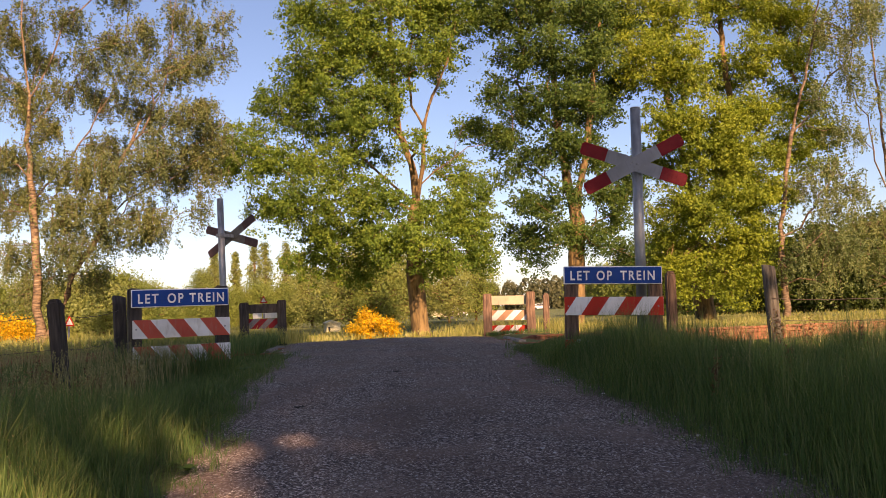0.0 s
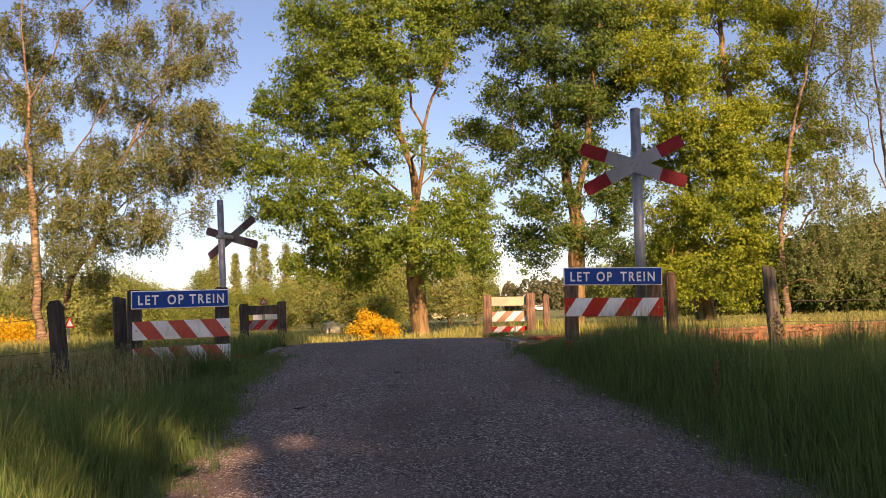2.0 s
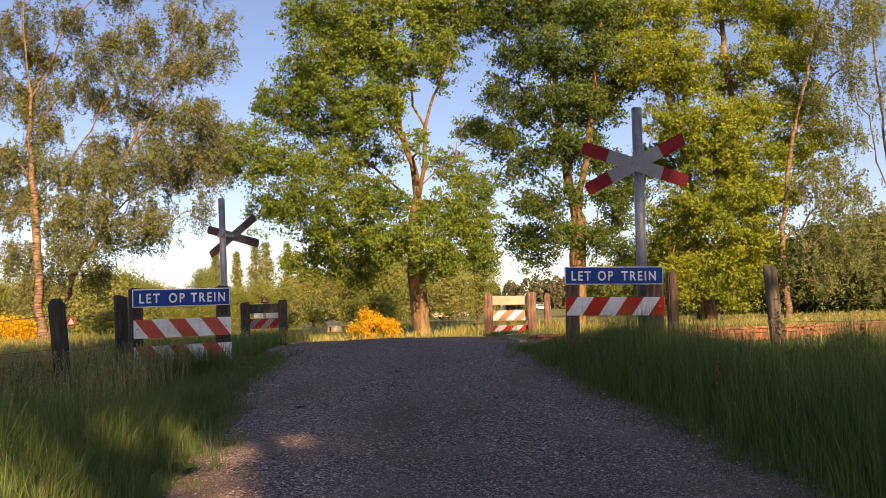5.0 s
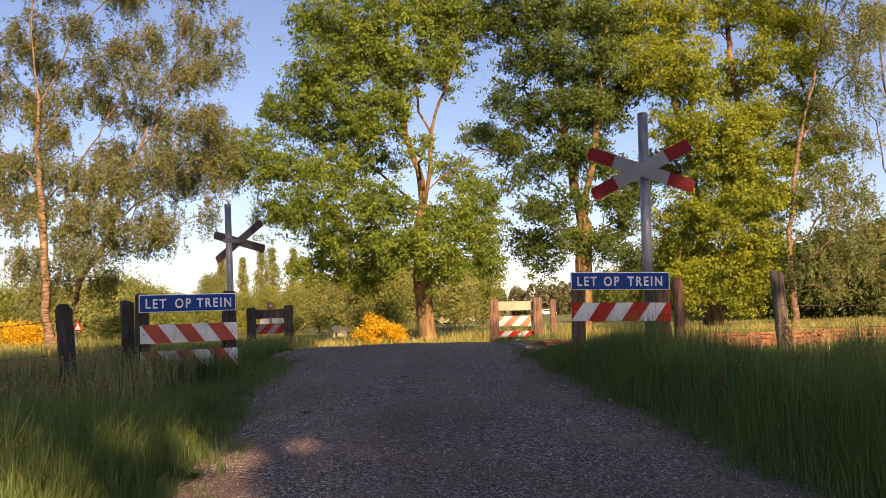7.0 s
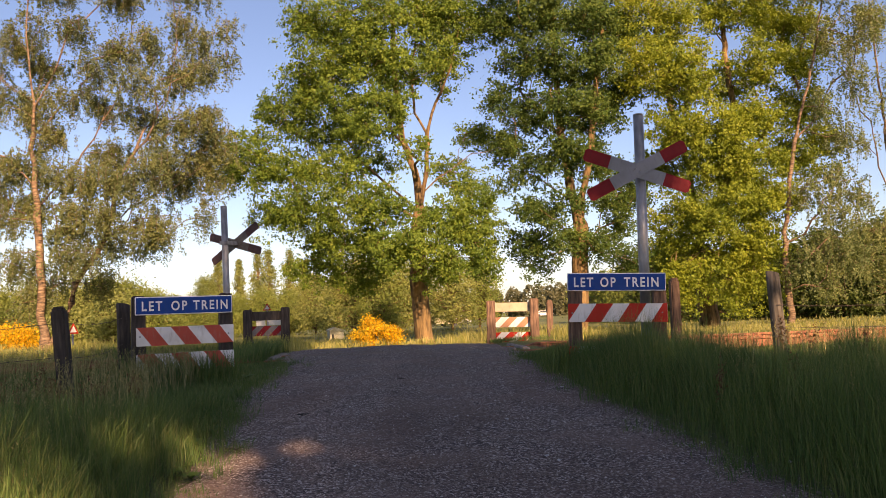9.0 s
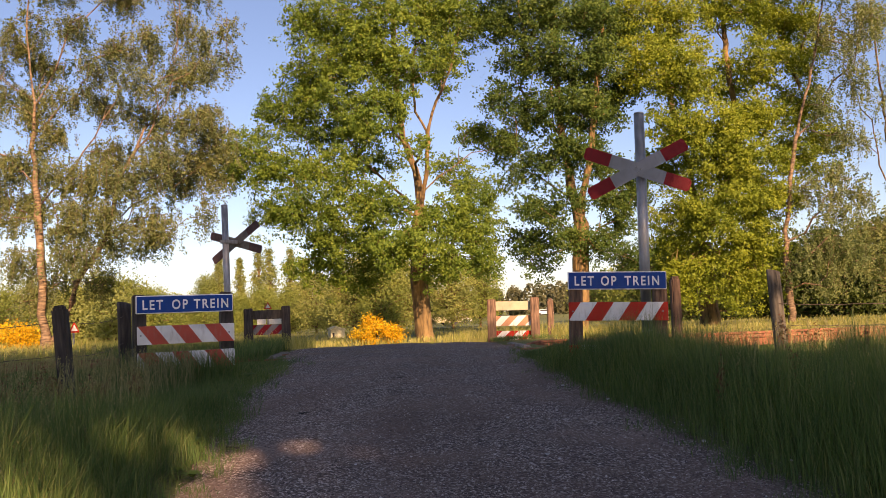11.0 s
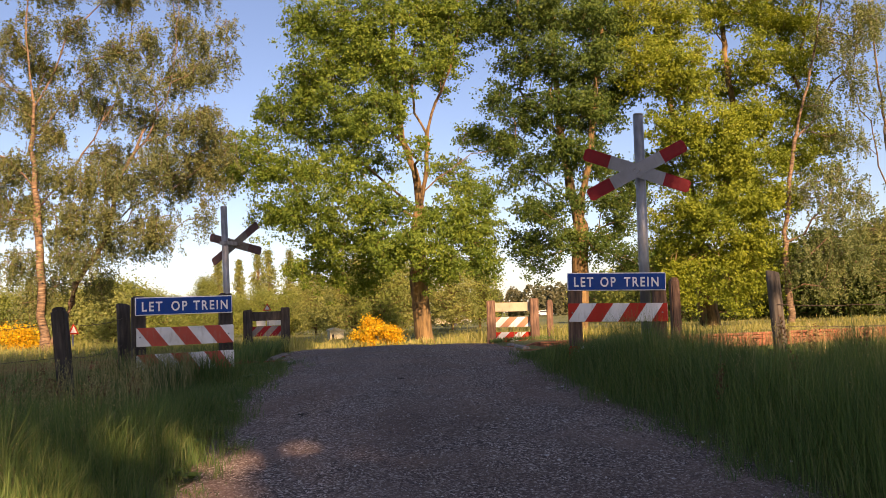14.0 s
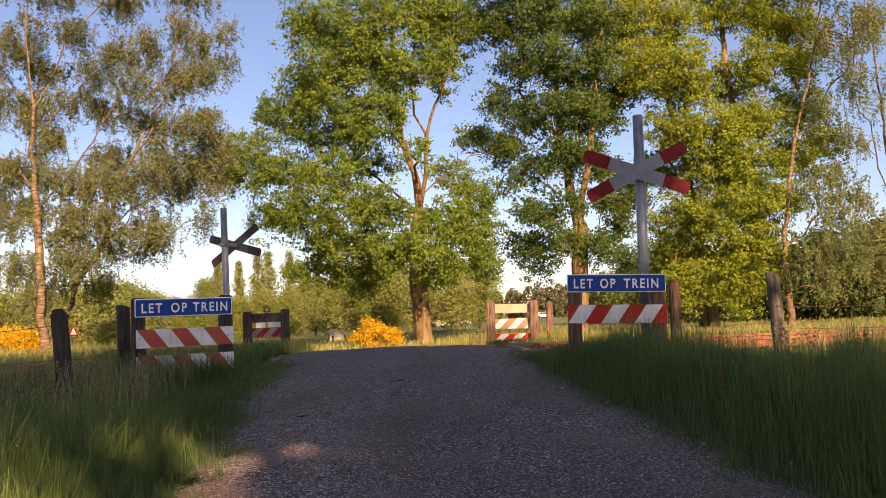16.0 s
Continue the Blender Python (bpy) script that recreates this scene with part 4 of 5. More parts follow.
tree("birch_tree", "slender birch with thin drooping twigs", pose(16.33, 29.0, -0.43), thinned(BIRCH_B_CROWN, 6, 0.78), BIRCH_B_LIMBS,
     43, BIRCH_PALE, BIRCH_BARK, 0.15, leaf=0.075, per_tip=216, spread=0.24, hang=0.8, narrow=0.8, per_area=20)
tree("birch_tree", "two-stemmed birch with drooping grey-green foliage", pose(-9.99, 20.0, -0.3), thinned(BIRCH_C_TOP, 0, 0.82) + BIRCH_C_MIDDLE + BIRCH_C_LOW, BIRCH_C_LIMBS,
     47, BIRCH_LEAF, BIRCH_BARK, 0.16, leaf=0.055, per_tip=270, spread=0.16, hang=0.66, narrow=0.8, per_area=64, forward=-0.3)

# unseen oaks added behind the lane's near end, to shade lane and verges
# crown lobes and gaps are placed by where shade and sun should fall
HIGH = [(-1.5, 0, 10.4, 0.42, 0.65), (-0.92, 0, 9.7, 0.2, 0.7), (-3.0, 0, 12.2, 2.0, 1.9), (-0.8, 0, 12.9, 2.2, 2.4), (1.5, 0, 13.2, 2.2, 1.9), (1.5, 0, 16.0, 2.1, 2.3), (3.0, 0, 11.4, 1.8, 2.0), (-1.2, 0, 11.8, 1.6, 1.0), (1.9, 0, 9.6, 1.5, 1.1), (1.3, 0, 10.3, 1.2, 0.5), (-3.0, 0, 9.3, 1.1, 1.1), (2.6, 0, 9.0, 1.2, 1.2), (-0.6, 0, 10.9, 0.8, 0.5)]
WIDE = [(-1.6, 0, 7.4, 2.0, 2.0), (1.0, 0, 6.9, 2.0, 2.2), (-2.05, 0, 10.7, 1.55, 2.0), (-0.85, 0, 13.9, 1.5, 1.3), (0.1, 0, 14.75, 0.75, 0.45), (-0.5, 0, 4.8, 2.0, 1.4)]
tree("oak_tree", "high-crowned unseen oak added behind the lane's near end for shade", pose(4.5, -12.5, -0.9), HIGH, [[(0, 0, 6), (0.1, 0, 9), (0, 0, 15)], [(0.1, 0, 8.4), (1.6, 0, 10), (2.2, 0, 12)], [(0, 0, 8), (-1.5, 0, 10), (-2.2, 0, 12)]],
     77, OAK_LEAF, OAK_BARK, 0.35, 26, 0.28, 40, 0.42, group="shade trees")
tree("oak_tree", "broad unseen oak added behind the lane's near end for shade", pose(9.5, -12.5, -0.9), WIDE, [[(0, 0, 3), (0.1, 0, 6), (0, 0, 12)], [(0.1, 0, 5), (1.2, 0, 8), (1.0, 0, 11)], [(0, 0, 4.4), (-1.2, 0, 7), (-1.5, 0, 10)]],
     78, OAK_LEAF, OAK_BARK, 0.33, 27, 0.28, 40, 0.42, group="shade trees")


# ---- broom, far trees and woods ----
def shrub(name, label, m, lobes, seed, mat, leaf, count, category="shrub", group="shrubs"):
    g = np.random.default_rng(seed)
    t = thing(name, label, category, m, group)
    P = lobe_points(lobes, 40, g, 0.9, 0.8)
    lines = []
    for p in P[::3]:
        a = np.array([p[0] * 0.25, p[1] * 0.25, -0.1])
        lines.append((np.stack([a, (a + p) / 2 + g.normal(0, 0.05, 3), p]), np.array([0.018, 0.010, 0.004])))
    part("stems", mesh_of("stems", *tubes(lines, 4), OAK_BARK), None, t)
    pos = P[g.integers(0, len(P), count)] + g.normal(0, leaf * 1.6, (count, 3))
    pos[:, 2] = np.maximum(pos[:, 2], 0.02)
    part("foliage", mesh_of("foliage", *leaves(pos, leaf, g, 0.6, 0.3), mat), None, t)
    return t


shrub("broom_bush", "rounded broom bush in full yellow-orange bloom", pose(-2.15, 24.0, -0.33),
      [(0, 0, 0.42, 0.55, 0.42), (-0.35, 0, 0.35, 0.35, 0.32), (0.4, 0, 0.28, 0.32, 0.27), (-0.1, -0.2, 0.6, 0.3, 0.25)], 3, BROOM, 0.055, 9000)


def far_tree(name, label, x, y, h, w, seed, mat, shape="round", leaf=0.32, count=3500, group="far trees", trunk=0.12, low=0.1):
    g = np.random.default_rng(seed)
    t = thing(name, label, "tree", pose(x, y, float(land(x, y)) - 0.05), group)
    n = max(40, count // 40)
    f = g.random(n) ** 0.9
    z = h * (low + (1 - low) * f)
    if shape == "poplar":
        r = w / 2 * np.sin(np.pi * np.clip(0.06 + 0.94 * f, 0, 1)) ** 0.6 * np.where(f > 0.75, (1 - f) / 0.25 * 0.85 + 0.15, 1)
    elif shape == "cone":
        r = w / 2 * (1.02 - f) ** 0.7
    else:
        r = w / 2 * np.sqrt(np.clip(1 - (2 * f - 0.8) ** 2 / 1.5, 0.04, 1))
    a = g.uniform(0, 6.283, n)
    rr = r * np.sqrt(g.random(n)) * g.uniform(0.8, 1.12, n)
    tips = np.stack([np.cos(a) * rr, np.sin(a) * rr, z], 1)
    lines = [(np.array([(0, 0, -0.2), (0.05, 0, h * 0.4), (0, 0.05, h * 0.92)]), np.array([trunk, trunk * 0.7, 0.02]))]
    for p in tips[::2]:
        s = np.array([0, 0, p[2] * 0.75])
        lines.append((np.stack([s, (s + p) / 2 + np.array([0, 0, 0.1]), p]), np.array([0.04, 0.03, 0.01])))
    part("trunk", mesh_of("trunk", *tubes(lines, 5), OAK_BARK, True), None, t)
    sp = w * (0.12 if shape == "poplar" else 0.07)
    pos = (tips[:, None] + g.normal(0, sp, (n, count // n, 3))).reshape(-1, 3)
    pos[:, 2] = np.maximum(pos[:, 2], 0.05)
    out = (pos - np.array([0, 0, h * 0.45])) * np.array([1, 1, 0.6])
    out *= 0.9 / (np.linalg.norm(out, axis=1)[:, None] + 0.2)
    part("crown", mesh_of("crown", *leaves(pos, leaf, g, 0.9, 0.3, 0, True, out), mat), None, t)
    return t


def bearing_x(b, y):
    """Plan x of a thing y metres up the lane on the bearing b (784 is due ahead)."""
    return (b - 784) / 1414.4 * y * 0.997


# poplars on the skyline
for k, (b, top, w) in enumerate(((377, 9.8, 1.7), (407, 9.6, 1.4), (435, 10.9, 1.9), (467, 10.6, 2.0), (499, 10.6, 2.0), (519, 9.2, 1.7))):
    far_tree("poplar_tree", "slim columnar poplar against the pale sky", bearing_x(b, 105), 105 + 2 * (k % 3), top, w * 1.15, 100 + k, PALE_FAR_LEAF, "poplar", 0.24, 5000, "row of poplars", 0.15, 0.02)
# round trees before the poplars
for k, (b, y, h, w, mat) in enumerate(((290, 80, 4.0, 4.5, FAR_LEAF), (352, 78, 5.7, 3.6, FAR_LEAF), (400, 75, 3.5, 4.5, FAR_LEAF), (455, 76, 4.0, 5.0, FAR_LEAF), (500, 74, 3.8, 4.0, FAR_LEAF), (548, 70, 5.0, 3.6, PALE_FAR_LEAF), (590, 66, 4.4, 4.0, PALE_FAR_LEAF),
                                        (620, 60, 5.6, 4.6, PALE_FAR_LEAF), (665, 58, 5.0, 4.2, FAR_LEAF), (700, 62, 5.4, 4.4, PALE_FAR_LEAF), (790, 64, 5.8, 4.0, PALE_FAR_LEAF), (838, 70, 5.6, 4.4, FAR_LEAF), (735, 70, 5.0, 4.0, PALE_FAR_LEAF))):
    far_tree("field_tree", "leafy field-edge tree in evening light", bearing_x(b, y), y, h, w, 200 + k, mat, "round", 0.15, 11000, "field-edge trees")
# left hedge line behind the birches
for k, (b, y, h, w, mat) in enumerate(((-80, 60, 5.5, 6, FAR_LEAF), (-20, 52, 3.6, 4.5, FAR_LEAF), (40, 56, 4.6, 5, PALE_FAR_LEAF), (110, 50, 3.4, 4.2, PALE_FAR_LEAF), (160, 48, 4.2, 4.4, PALE_FAR_LEAF), (215, 46, 3.6, 4.2, FAR_LEAF), (255, 60, 3.8, 4.4, FAR_LEAF), (130, 42, 3.0, 3.0, PALE_FAR_LEAF), (190, 40, 2.8, 2.8, PALE_FAR_LEAF))):
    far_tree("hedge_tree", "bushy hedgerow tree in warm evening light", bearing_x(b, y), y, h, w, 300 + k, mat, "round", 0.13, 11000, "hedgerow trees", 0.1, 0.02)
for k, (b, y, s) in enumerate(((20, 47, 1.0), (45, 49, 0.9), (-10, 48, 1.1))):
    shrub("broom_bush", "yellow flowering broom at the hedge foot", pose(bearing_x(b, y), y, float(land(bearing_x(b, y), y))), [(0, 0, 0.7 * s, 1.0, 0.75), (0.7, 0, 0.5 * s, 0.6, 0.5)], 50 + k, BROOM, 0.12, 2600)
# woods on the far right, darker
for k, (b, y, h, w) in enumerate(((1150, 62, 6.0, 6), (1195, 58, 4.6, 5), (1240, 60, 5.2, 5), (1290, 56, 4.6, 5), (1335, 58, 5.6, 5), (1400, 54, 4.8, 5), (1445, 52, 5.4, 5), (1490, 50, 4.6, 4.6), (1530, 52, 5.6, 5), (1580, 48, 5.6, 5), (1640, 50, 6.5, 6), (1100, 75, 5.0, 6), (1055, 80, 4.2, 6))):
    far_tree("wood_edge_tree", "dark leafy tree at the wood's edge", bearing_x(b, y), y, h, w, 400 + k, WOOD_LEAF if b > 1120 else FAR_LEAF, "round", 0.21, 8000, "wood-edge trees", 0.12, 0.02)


def far_wood(name, label, x0, x1, y0, y1, h, n, mat, seed, leaf):
    g = np.random.default_rng(seed)
    cx, cy = g.uniform(x0, x1, n), g.uniform(y0, y1, n)
    hh = h * g.uniform(0.75, 1.12, n)
    per = 170
    f = g.random((n, per))
    r = hh[:, None] * 0.20 * np.sqrt(np.clip(1 - (2 * f - 1) ** 2, 0.05, 1))
    a = g.uniform(0, 6.283, (n, per))
    P = np.stack([cx[:, None] + np.cos(a) * r, cy[:, None] + np.sin(a) * r, hh[:, None] * (0.04 + 0.96 * f) + land(cx, cy)[:, None]], -1).reshape(-1, 3)
    return tagged(part(name, mesh_of(name, *leaves(P, leaf, g, 0.9, 0.3, 0, True), mat)), label, "woodland", kind="stuff")


far_wood("far_pine_wood", "distant brown-green pine wood on the horizon", 0, 200, 190, 240, 7.6, 330, PINE_LEAF, 71, 0.9)
far_wood("far_wood", "distant leafy wood along the horizon", -260, 0, 190, 260, 7.0, 280, FAR_LEAF, 72, 1.0)
far_wood("far_wood", "distant leafy wood closing the meadow", 60, 300, 110, 180, 8.5, 300, PINE_LEAF, 73, 0.85)


# ---- grass ----
def blades(name, label, x, y, height, width, mat, seed, lean=0.35, zf=land):
    """Curved blades; neighbours lean much the same way."""
    g = np.random.default_rng(seed)
    n = len(x)
    z = zf(x, y) - 0.02
    h = height * g.uniform(0.4, 1.3, n)
    flow = 2.4 * np.sin(x * 1.9 + 1.3 * np.sin(y * 2.3 + seed)) + 2.0 * np.sin(y * 2.6 - 1.1 * np.sin(x * 3.1))
    a = flow + g.normal(0, 1.9, n)
    d = np.stack([np.cos(a), np.sin(a), np.zeros(n)], 1)
    tw = g.uniform(0, 6.283, n)
    side = np.stack([np.cos(tw), np.sin(tw), np.zeros(n)], 1)
    b = np.stack([x, y, z], 1)
    bend = lean * g.uniform(0.05, 1.0, n) ** 1.3 * 1.5
    w = (width * g.uniform(0.5, 1.5, n))[:, None]
    up = np.array([0, 0, 1.0])
    mid = b + d * (bend * 0.28 * h)[:, None] + up * (h * 0.52)[:, None]
    tip = b + d * (bend * h)[:, None] + up * (h * (1 - 0.32 * np.minimum(bend, 1.4) ** 2))[:, None]
    V = np.stack([b, mid + side * w * 0.5, tip, mid - side * w * 0.5], 1).reshape(-1, 3)
    ob = tagged(part(name, mesh_of(name, V, np.full(n, 4), np.arange(4 * n), mat)), label, "grass", kind="stuff")
    return ob, tip


def strip(n, seed, y0, y1, near, far, side, power=1.0):
    """Places on one verge: from the lane's edge outwards."""
    g = np.random.default_rng(seed)
    y = y0 + (y1 - y0) * g.random(n) ** power
    u = near + (far - near) * g.random(n) ** 1.25
    return road_mid(y) + side * (u + edge(side, y) - 1.7), y, u


def verge(side, seed, n, y0, y1, far, tall):
    x, y, u = strip(n, seed, y0, y1, 1.38, far, side)
    g = np.random.default_rng(seed + 1)
    tuft = np.array([noise.noise((a * 0.9, b * 0.9, seed)) for a, b in zip(x, y)])
    clump = np.array([noise.noise((a * 3.4, b * 3.4, seed + 5)) for a, b in zip(x, y)])
    keep = g.random(n) < np.clip((u - 1.55) * 2.0 + 0.12 + tuft * 0.6, 0.03, 1)
    x, y, u, tuft, clump = x[keep], y[keep], u[keep], tuft[keep], clump[keep]
    top = np.minimum(0.52, 0.53 - 0.044 * y - rise(y)) * tall * np.where(x < 0, np.interp(y, [5.2, 6.6], [1.0, 0.55]), np.where(y > 7.2, np.interp(x, [1.8, 2.2, 2.6, 3.2], [1.4, 1.1, 0.95, 0.5]), 1.0))
    h = top * np.clip(0.25 + (u - 1.6) * 1.6, 0.12, 1.0) * (1 + 0.55 * tuft + 0.45 * clump)
    return blades("verge_grass", "tall uncut green grass along the lane", x, y, h, 0.0048, GRASS, seed + 2, 0.30 if side > 0 else 0.5)


verge(1, 61, 165000, 2.4, 11.4, 7.0, 0.95)
verge(-1, 65, 150000, 2.0, 11.6, 6.6, 0.88)


def seed_stalks(side, seed, n, y0, y1, far, tall):
    x, y, u = strip(n, seed, y0, y1, 2.3, far, side)
    h = (np.minimum(0.55, 0.55 - 0.044 * y - rise(y)) + 0.06) * tall
    ob, tip = blades("grass_stalks", "thin grass stalks with seed heads", x, y, h * np.random.default_rng(seed + 4).uniform(0.75, 1.25, n), 0.0052, SEED, seed, 0.2)
    g = np.random.default_rng(seed + 9)
    k = 9
    P = np.repeat(tip, k, 0)
    P[:, 2] -= np.tile(np.linspace(0, 0.09, k), n)
    P[:, :2] += g.normal(0, 0.006, (n * k, 2))
    tagged(part("grass_seed_heads", mesh_of("grass_seed_heads", *leaves(P, 0.017, g, 0.5, 0.2, 1.5), SEED)), "loose straw-coloured grass seed heads", "grass", kind="stuff")


seed_stalks(1, 81, 2000, 3.0, 11.2, 7.5, 1.0)
seed_stalks(-1, 85, 4200, 3.0, 10.8, 7.0, 0.98)

g9 = np.random.default_rng(9)
# rough grass beside and beyond the track
n = 42000
x, y = g9.uniform(-16, 20, n), 14.3 + 9.0 * g9.random(n) ** 1.3
far_ok = (np.abs(x - road_mid(y)) > 1.75) & ~((y < 16.0) & (x > 0.4) & (x < 1.9))
x, y = x[far_ok], y[far_ok]
blades("rough_grass", "sunlit yellowing grass beyond the track", x, y, np.interp(x, [2.4, 3.6], [0.32, 0.15]), 0.011, MEADOW, 91, 0.45)
n = 26000
y = 23 + 45 * g9.random(n) ** 1.6
x = g9.uniform(-0.62, 0.66, n) * y
blades("meadow_grass", "sunlit pale meadow grass", x, y, np.full(n, 0.2), 0.022, MEADOW, 93, 0.4)

# grass between the near fences and the far ones, beside the crossing
n = 30000
for side in (-1, 1):
    y = g9.uniform(11.2, 16.4, n // 2)
    u = 2.0 + 6.5 * g9.random(n // 2) ** 1.8
    x = road_mid(y) + side * u
    clear = (np.abs((y - 12.55) - 0.07 * (x + 0.8)) > (2.3 if side > 0 else 0.0))
    x, y = x[clear], y[clear]
    blades("trackside_grass", "rough grass beside the railway track", x, y, np.full(len(x), 0.22 if side < 0 else 0.09), 0.008, GRASS, 95 + side, 0.45)


# ragged tufts creeping onto the lane's edges
for side, k, n in ((-1, 1, 130), (1, 2, 90)):
    ty = g9.uniform(3.6, 11.0, n)
    tx = road_mid(ty) + side * (edge(side, ty) + g9.normal(-0.06, 0.14, n))
    m = 34
    x = np.repeat(tx, m) + g9.normal(0, 0.045, n * m)
    y = np.repeat(ty, m) + g9.normal(0, 0.05, n * m)
    blades("edge_tufts", "short ragged grass tufts on the lane's edge", x, y, np.repeat(g9.uniform(0.05, 0.16, n), m), 0.0042, GRASS, 980 + k, 0.8)


# ---- weeds ----
def sorrel(x, y, h, seed):
    g = np.random.default_rng(seed)
    t = thing("sorrel_plant", "thin sorrel plant with rusty brown seed heads", "plant", pose(x, y, float(land(x, y)) - 0.02), "sorrel plants in the verge")
    for k in range(3):
        a = g.normal(0, 0.05, 2)
        top = np.array([a[0], a[1], h * g.uniform(0.75, 1.1)])
        part("stem", mesh_of("stem", *tubes([(np.stack([np.zeros(3), top * 0.5 + np.array([0.01, 0, 0]), top]), np.array([0.004, 0.003, 0.0015]))], 5), SEED), None, t)
        n = 46
        f = g.random(n)
        pos = top[None] * (0.55 + 0.45 * f)[:, None] + g.normal(0, 0.016, (n, 3))
        tagged(part("seed_head", mesh_of("seed_head", *leaves(pos, 0.02, g, 0.8, 0.2), SORREL), None, t), kind="stuff")


SORREL = foliage("sorrel_seed", [(0.10, 0.045, 0.025), (0.19, 0.09, 0.045), (0.26, 0.15, 0.07)], 0.2)
g8 = np.random.default_rng(8)
for k in range(16):
    sorrel(-3.15 + g8.normal(0, 0.35), 6.6 + g8.normal(0, 0.45), 0.42, 700 + k)
for k in range(8):
    sorrel(3.4 + g8.normal(0, 0.6), 6.6 + g8.normal(0, 0.6), 0.5, 740 + k)


def leafy_weed(x, y, size, seed):
    """A low rosette of broad, arching leaves."""
    g = np.random.default_rng(seed)
    t = thing("broadleaf_weed", "low broad-leaved green weed at the lane's edge", "plant", pose(x, y, float(land(x, y)) - 0.02, 0, 0, seed * 37 % 360), "broad-leaved weeds")
    for k in range(9):
        a = k * 0.698 + g.normal(0, 0.2)
        L, w = size * g.uniform(0.7, 1.2), size * 0.24
        rows = []
        for i in range(5):
            f = i / 4
            r = L * f * 0.8
            z = 0.02 + L * (0.75 * f - 0.55 * f * f)
            ww = w * math.sin(math.pi * (0.12 + 0.86 * f)) * 0.9
            c, d = math.cos(a), math.sin(a)
            rows.append([(r * c - ww * d, r * d + ww * c, z + 0.02 * size), (r * c, r * d, z), (r * c + ww * d, r * d - ww * c, z + 0.02 * size)])
        V = np.array(rows).reshape(-1, 3)
        I = [q for i in range(4) for j in range(2) for q in (i * 3 + j, i * 3 + j + 1, i * 3 + j + 4, i * 3 + j + 3)]
        part("leaf", mesh_of("leaf", V, np.full(8, 4), I, WEED, True), None, t)


WEED = foliage("weed_leaves", [(0.05, 0.10, 0.025), (0.08, 0.14, 0.03), (0.11, 0.17, 0.045)], 0.25)
for k in range(26):
    side = -1 if k % 2 else 1
    y = 4.0 + 6.0 * g8.random()
    u = edge(side, y) + g8.uniform(-0.05, 0.35)
    leafy_weed(float(road_mid(y) + side * u), y, 0.09 + 0.07 * g8.random(), 800 + k)


# tall blades standing close before the near fences
for a, b, h, k in (((-3.75, 8.8), (-2.45, 9.35), 0.36, 1), ((1.05, 8.85), (2.7, 9.05), 0.34, 2)):
    n = 2200
    f = g8.random(n)
    x = a[0] + (b[0] - a[0]) * f + g8.normal(0, 0.03, n)
    y = a[1] + (b[1] - a[1]) * f - np.abs(g8.normal(0, 0.16, n))
    blades("fence_foot_grass", "tall grass blades at the foot of the warning fence", x, y, h * g8.uniform(0.5, 1.2, n), 0.006, GRASS, 970 + k, 0.5)


# ---- litter on the lane ----
def fallen_twig(x, y, length, turn, seed):
    g = np.random.default_rng(seed)
    f = np.linspace(-0.5, 0.5, 6)
    P = np.stack([f * length, g.normal(0, 0.012, 6), np.full(6, 0.006) + g.uniform(0, 0.012, 6)], 1)
    t = thing("fallen_twig", "short dark dry twig lying on the gravel", "twig", pose(x, y, float(rise(y)) + 0.02, 0, 0, turn), "twigs on the lane")
    part("stem", mesh_of("stem", *tubes([(P, np.array([0.006, 0.007, 0.006, 0.005, 0.004, 0.002]))], 6), SLEEPER, True), None, t)
    part("side_shoot", mesh_of("side_shoot", *tubes([(np.stack([P[3], P[3] + np.array([0.03, 0.035, 0.012])]), np.array([0.004, 0.001]))], 5), SLEEPER, True), None, t)


def pale_stone(x, y, size, seed):
    g = np.random.default_rng(seed)
    bm = bmesh.new()
    bmesh.ops.create_icosphere(bm, subdivisions=2, radius=size)
    for v in bm.verts:
        v.co = v.co * (1 + 0.3 * noise.noise(v.co * (2.2 / size) * 0.5 + Vector((seed, 0, 0))))
        v.co.z *= 0.45
    ob = part("stone", bm, PALE_STONE, None, m=pose(x, y, float(rise(y)) + 0.026, 0, 0, g.uniform(0, 360)))
    tagged(ob, "small pale flat stone lying on the gravel", "stone", "pale stones on the lane")


PALE_STONE = worn("pale_stone", (0.42, 0.38, 0.34), (0.6, 0.56, 0.51), (0.75, 0.71, 0.66), 60, 0.85, bump=0.3)
fallen_twig(-1.52, 5.62, 0.13, 12, 1)
fallen_twig(-0.55, 8.6, 0.16, -8, 2)
fallen_twig(-1.25, 6.8, 0.09, 40, 3)
for k, (x, y, size) in enumerate(((0.58, 5.12, 0.016), (0.64, 5.0, 0.011), (1.62, 5.3, 0.017), (1.95, 4.75, 0.014), (-0.62, 5.05, 0.010), (0.42, 6.3, 0.013), (1.32, 6.9, 0.015), (1.05, 7.7, 0.016), (-0.2, 4.6, 0.010), (0.2, 5.75, 0.009), (1.2, 4.5, 0.010), (-0.9, 7.1, 0.010))):
    pale_stone(x, y, size, 30 + k)


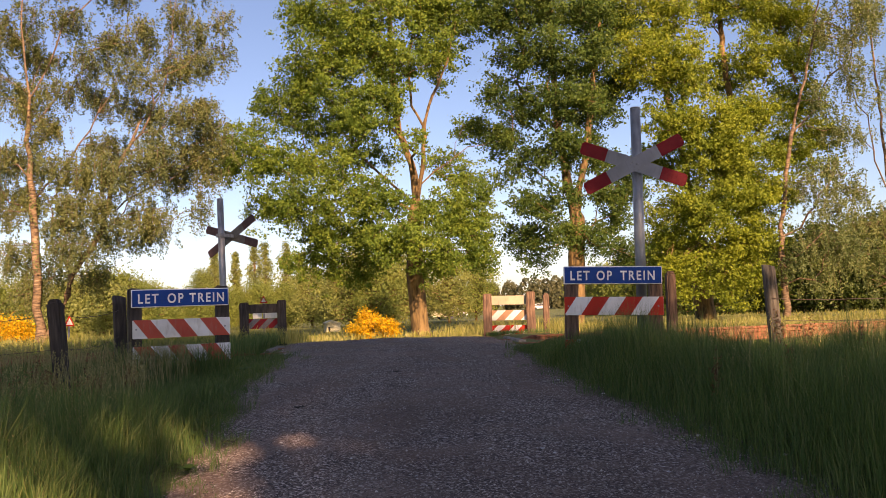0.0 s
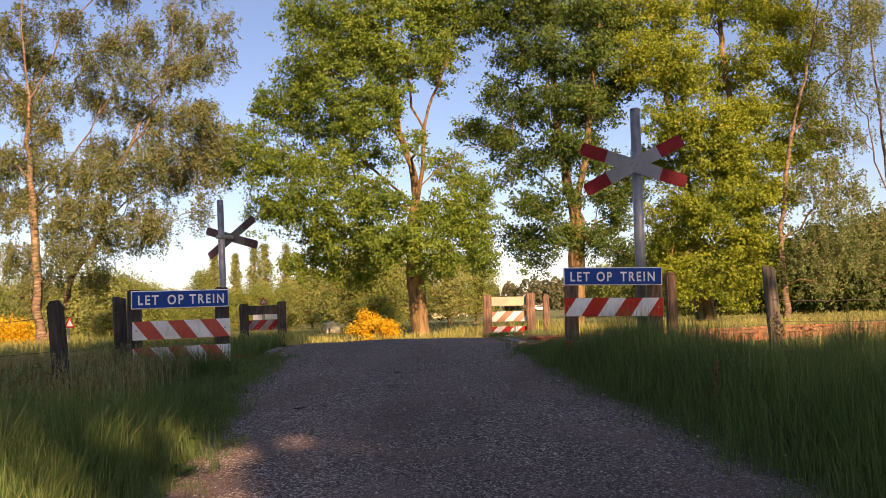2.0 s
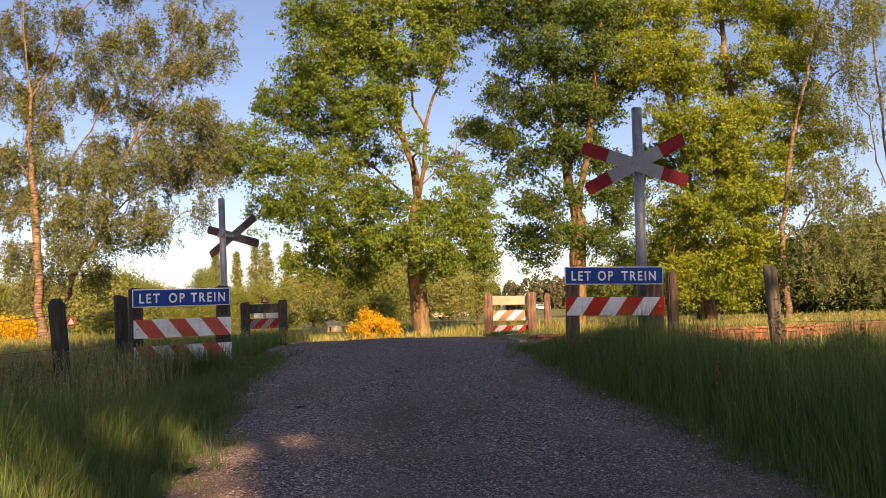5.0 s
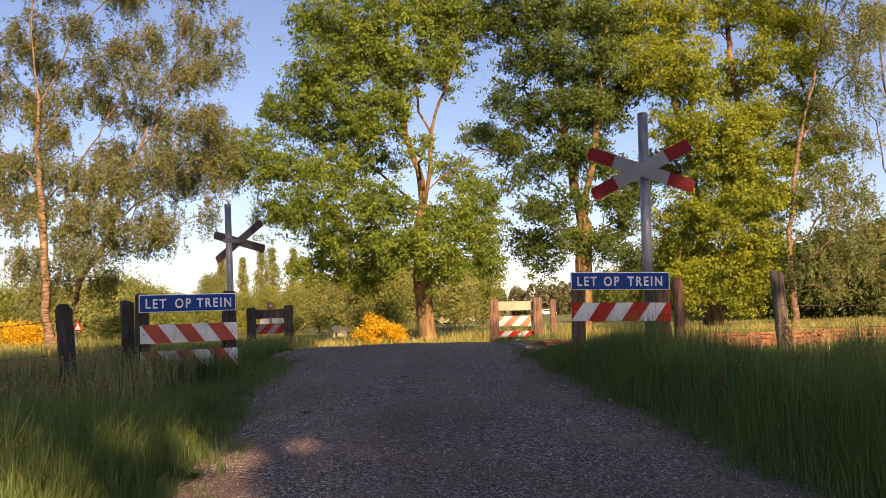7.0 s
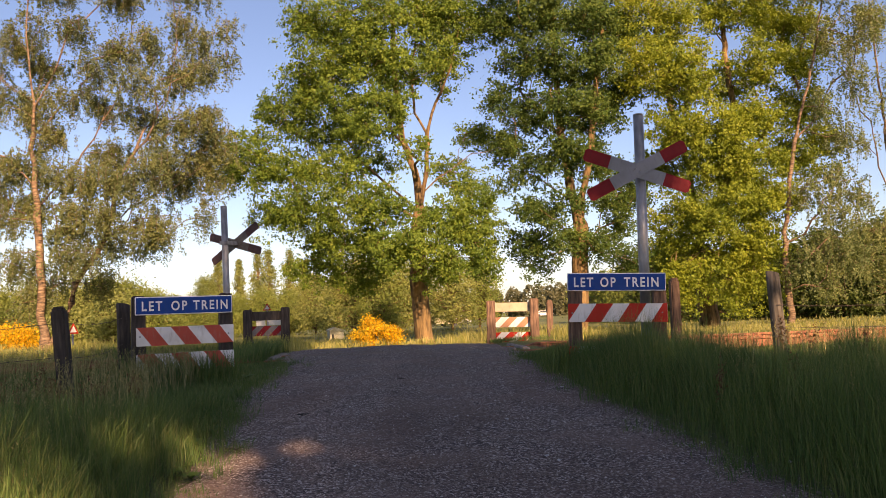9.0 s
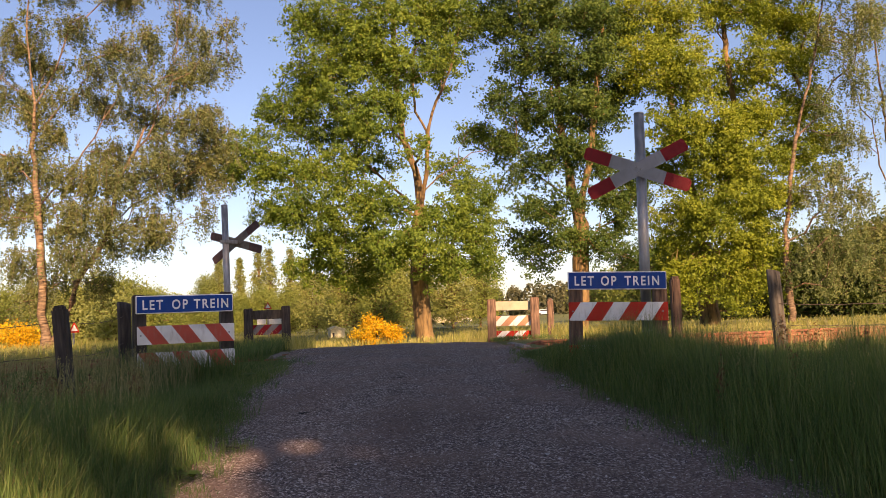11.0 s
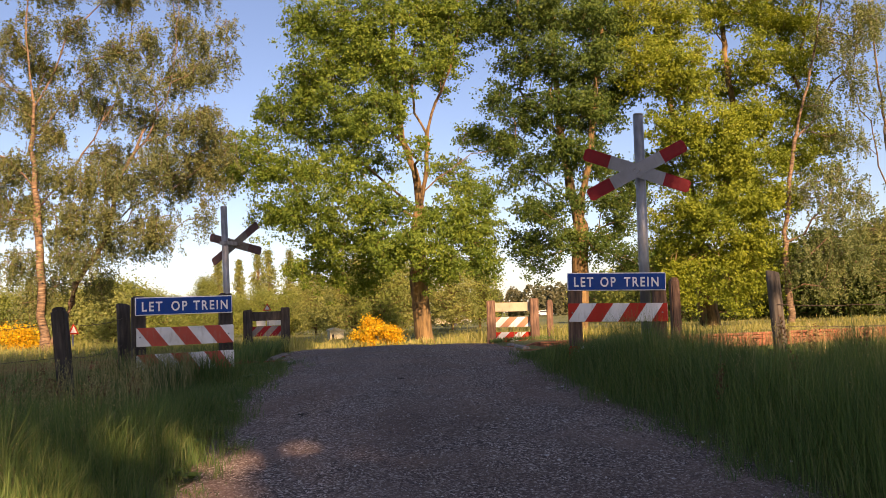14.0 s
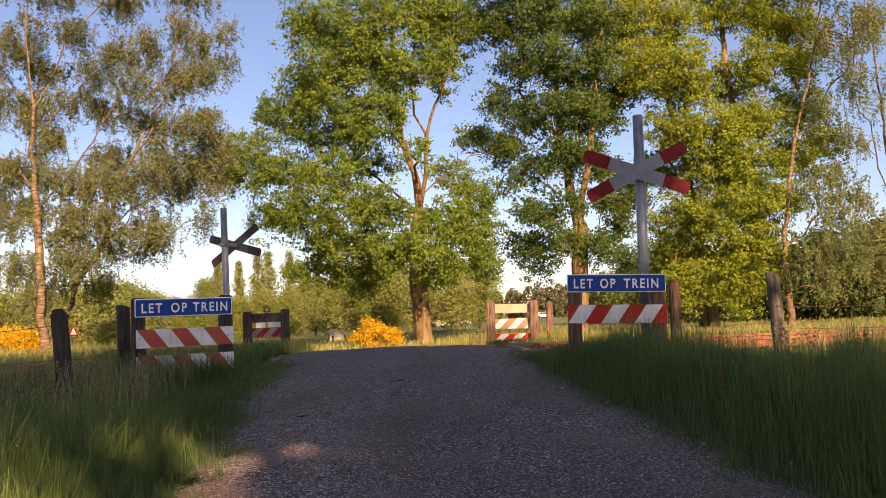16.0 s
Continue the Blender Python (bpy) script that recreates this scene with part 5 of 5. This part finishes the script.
# ---- small far things ----
def hut(x, y):
    z = float(land(x, y))
    t = thing("garden_hut", "tiny cream hut with low roof in the meadow", "hut", pose(x, y, z, 0, 0, 20))
    part("wall", box(-0.42, 0.42, -0.4, 0.4, 0, 0.52, 0.01), PLASTER, t)
    part("roof", prism([(-0.48, 0.50), (0.48, 0.46), (0.48, 0.52), (-0.1, 0.70), (-0.48, 0.57)], -0.45, 0.45, 0.01), PLASTER, t)
    part("door", box(-0.32, -0.2, -0.425, -0.395, 0.0, 0.3, 0.005), DARK, t)


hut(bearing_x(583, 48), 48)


def warning_triangle(x, y, z, s, plates, lab, turn=0):
    t = thing("traffic_sign", lab, "traffic sign", pose(x, y, float(land(x, y)), 0, 0, turn))
    part("post", rod(0.045, 0.045, -0.2, z, 10), STEEL, t)
    part("rim", prism([(-s, z), (s, z), (0, z + s * 1.75)], -0.05, -0.03), RED, t, "red triangular rim")
    part("face", prism([(-s * .6, z + s * .25), (s * .6, z + s * .25), (0, z + s * 1.3)], -0.06, -0.045), WHITE, t)
    for dx, w in plates:
        p = part("plate", prism([(dx, z - 0.75), (dx + w, z - 0.75), (dx + w, z - 0.2), (dx, z - 0.2)], -0.05, -0.03), WHITE, t, "white plate with red top edge")
        part("red_edge", prism([(dx, z - 0.2), (dx + w, z - 0.2), (dx + w, z - 0.1), (dx, z - 0.1)], -0.05, -0.03), RED, p)


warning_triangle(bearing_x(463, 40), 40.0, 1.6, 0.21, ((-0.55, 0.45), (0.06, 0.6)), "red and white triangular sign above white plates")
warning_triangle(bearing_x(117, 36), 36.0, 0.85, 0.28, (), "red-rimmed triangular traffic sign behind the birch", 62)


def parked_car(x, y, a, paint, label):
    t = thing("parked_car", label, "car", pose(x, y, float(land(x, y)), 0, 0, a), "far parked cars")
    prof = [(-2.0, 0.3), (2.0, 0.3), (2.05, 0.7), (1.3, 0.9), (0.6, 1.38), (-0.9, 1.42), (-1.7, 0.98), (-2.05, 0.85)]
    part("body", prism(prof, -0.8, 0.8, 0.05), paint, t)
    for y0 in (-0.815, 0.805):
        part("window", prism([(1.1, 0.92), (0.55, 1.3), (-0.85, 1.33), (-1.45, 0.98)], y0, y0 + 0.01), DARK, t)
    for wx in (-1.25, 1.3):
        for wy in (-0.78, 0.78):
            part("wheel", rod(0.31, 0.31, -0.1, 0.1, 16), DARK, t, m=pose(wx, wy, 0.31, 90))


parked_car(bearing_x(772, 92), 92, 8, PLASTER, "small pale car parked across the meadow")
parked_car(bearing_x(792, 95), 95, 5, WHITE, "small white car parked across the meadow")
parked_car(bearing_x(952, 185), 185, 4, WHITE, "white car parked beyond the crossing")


def motions():
    """Nothing in the place moves by itself; the camera's turning is keyed above."""


motions()
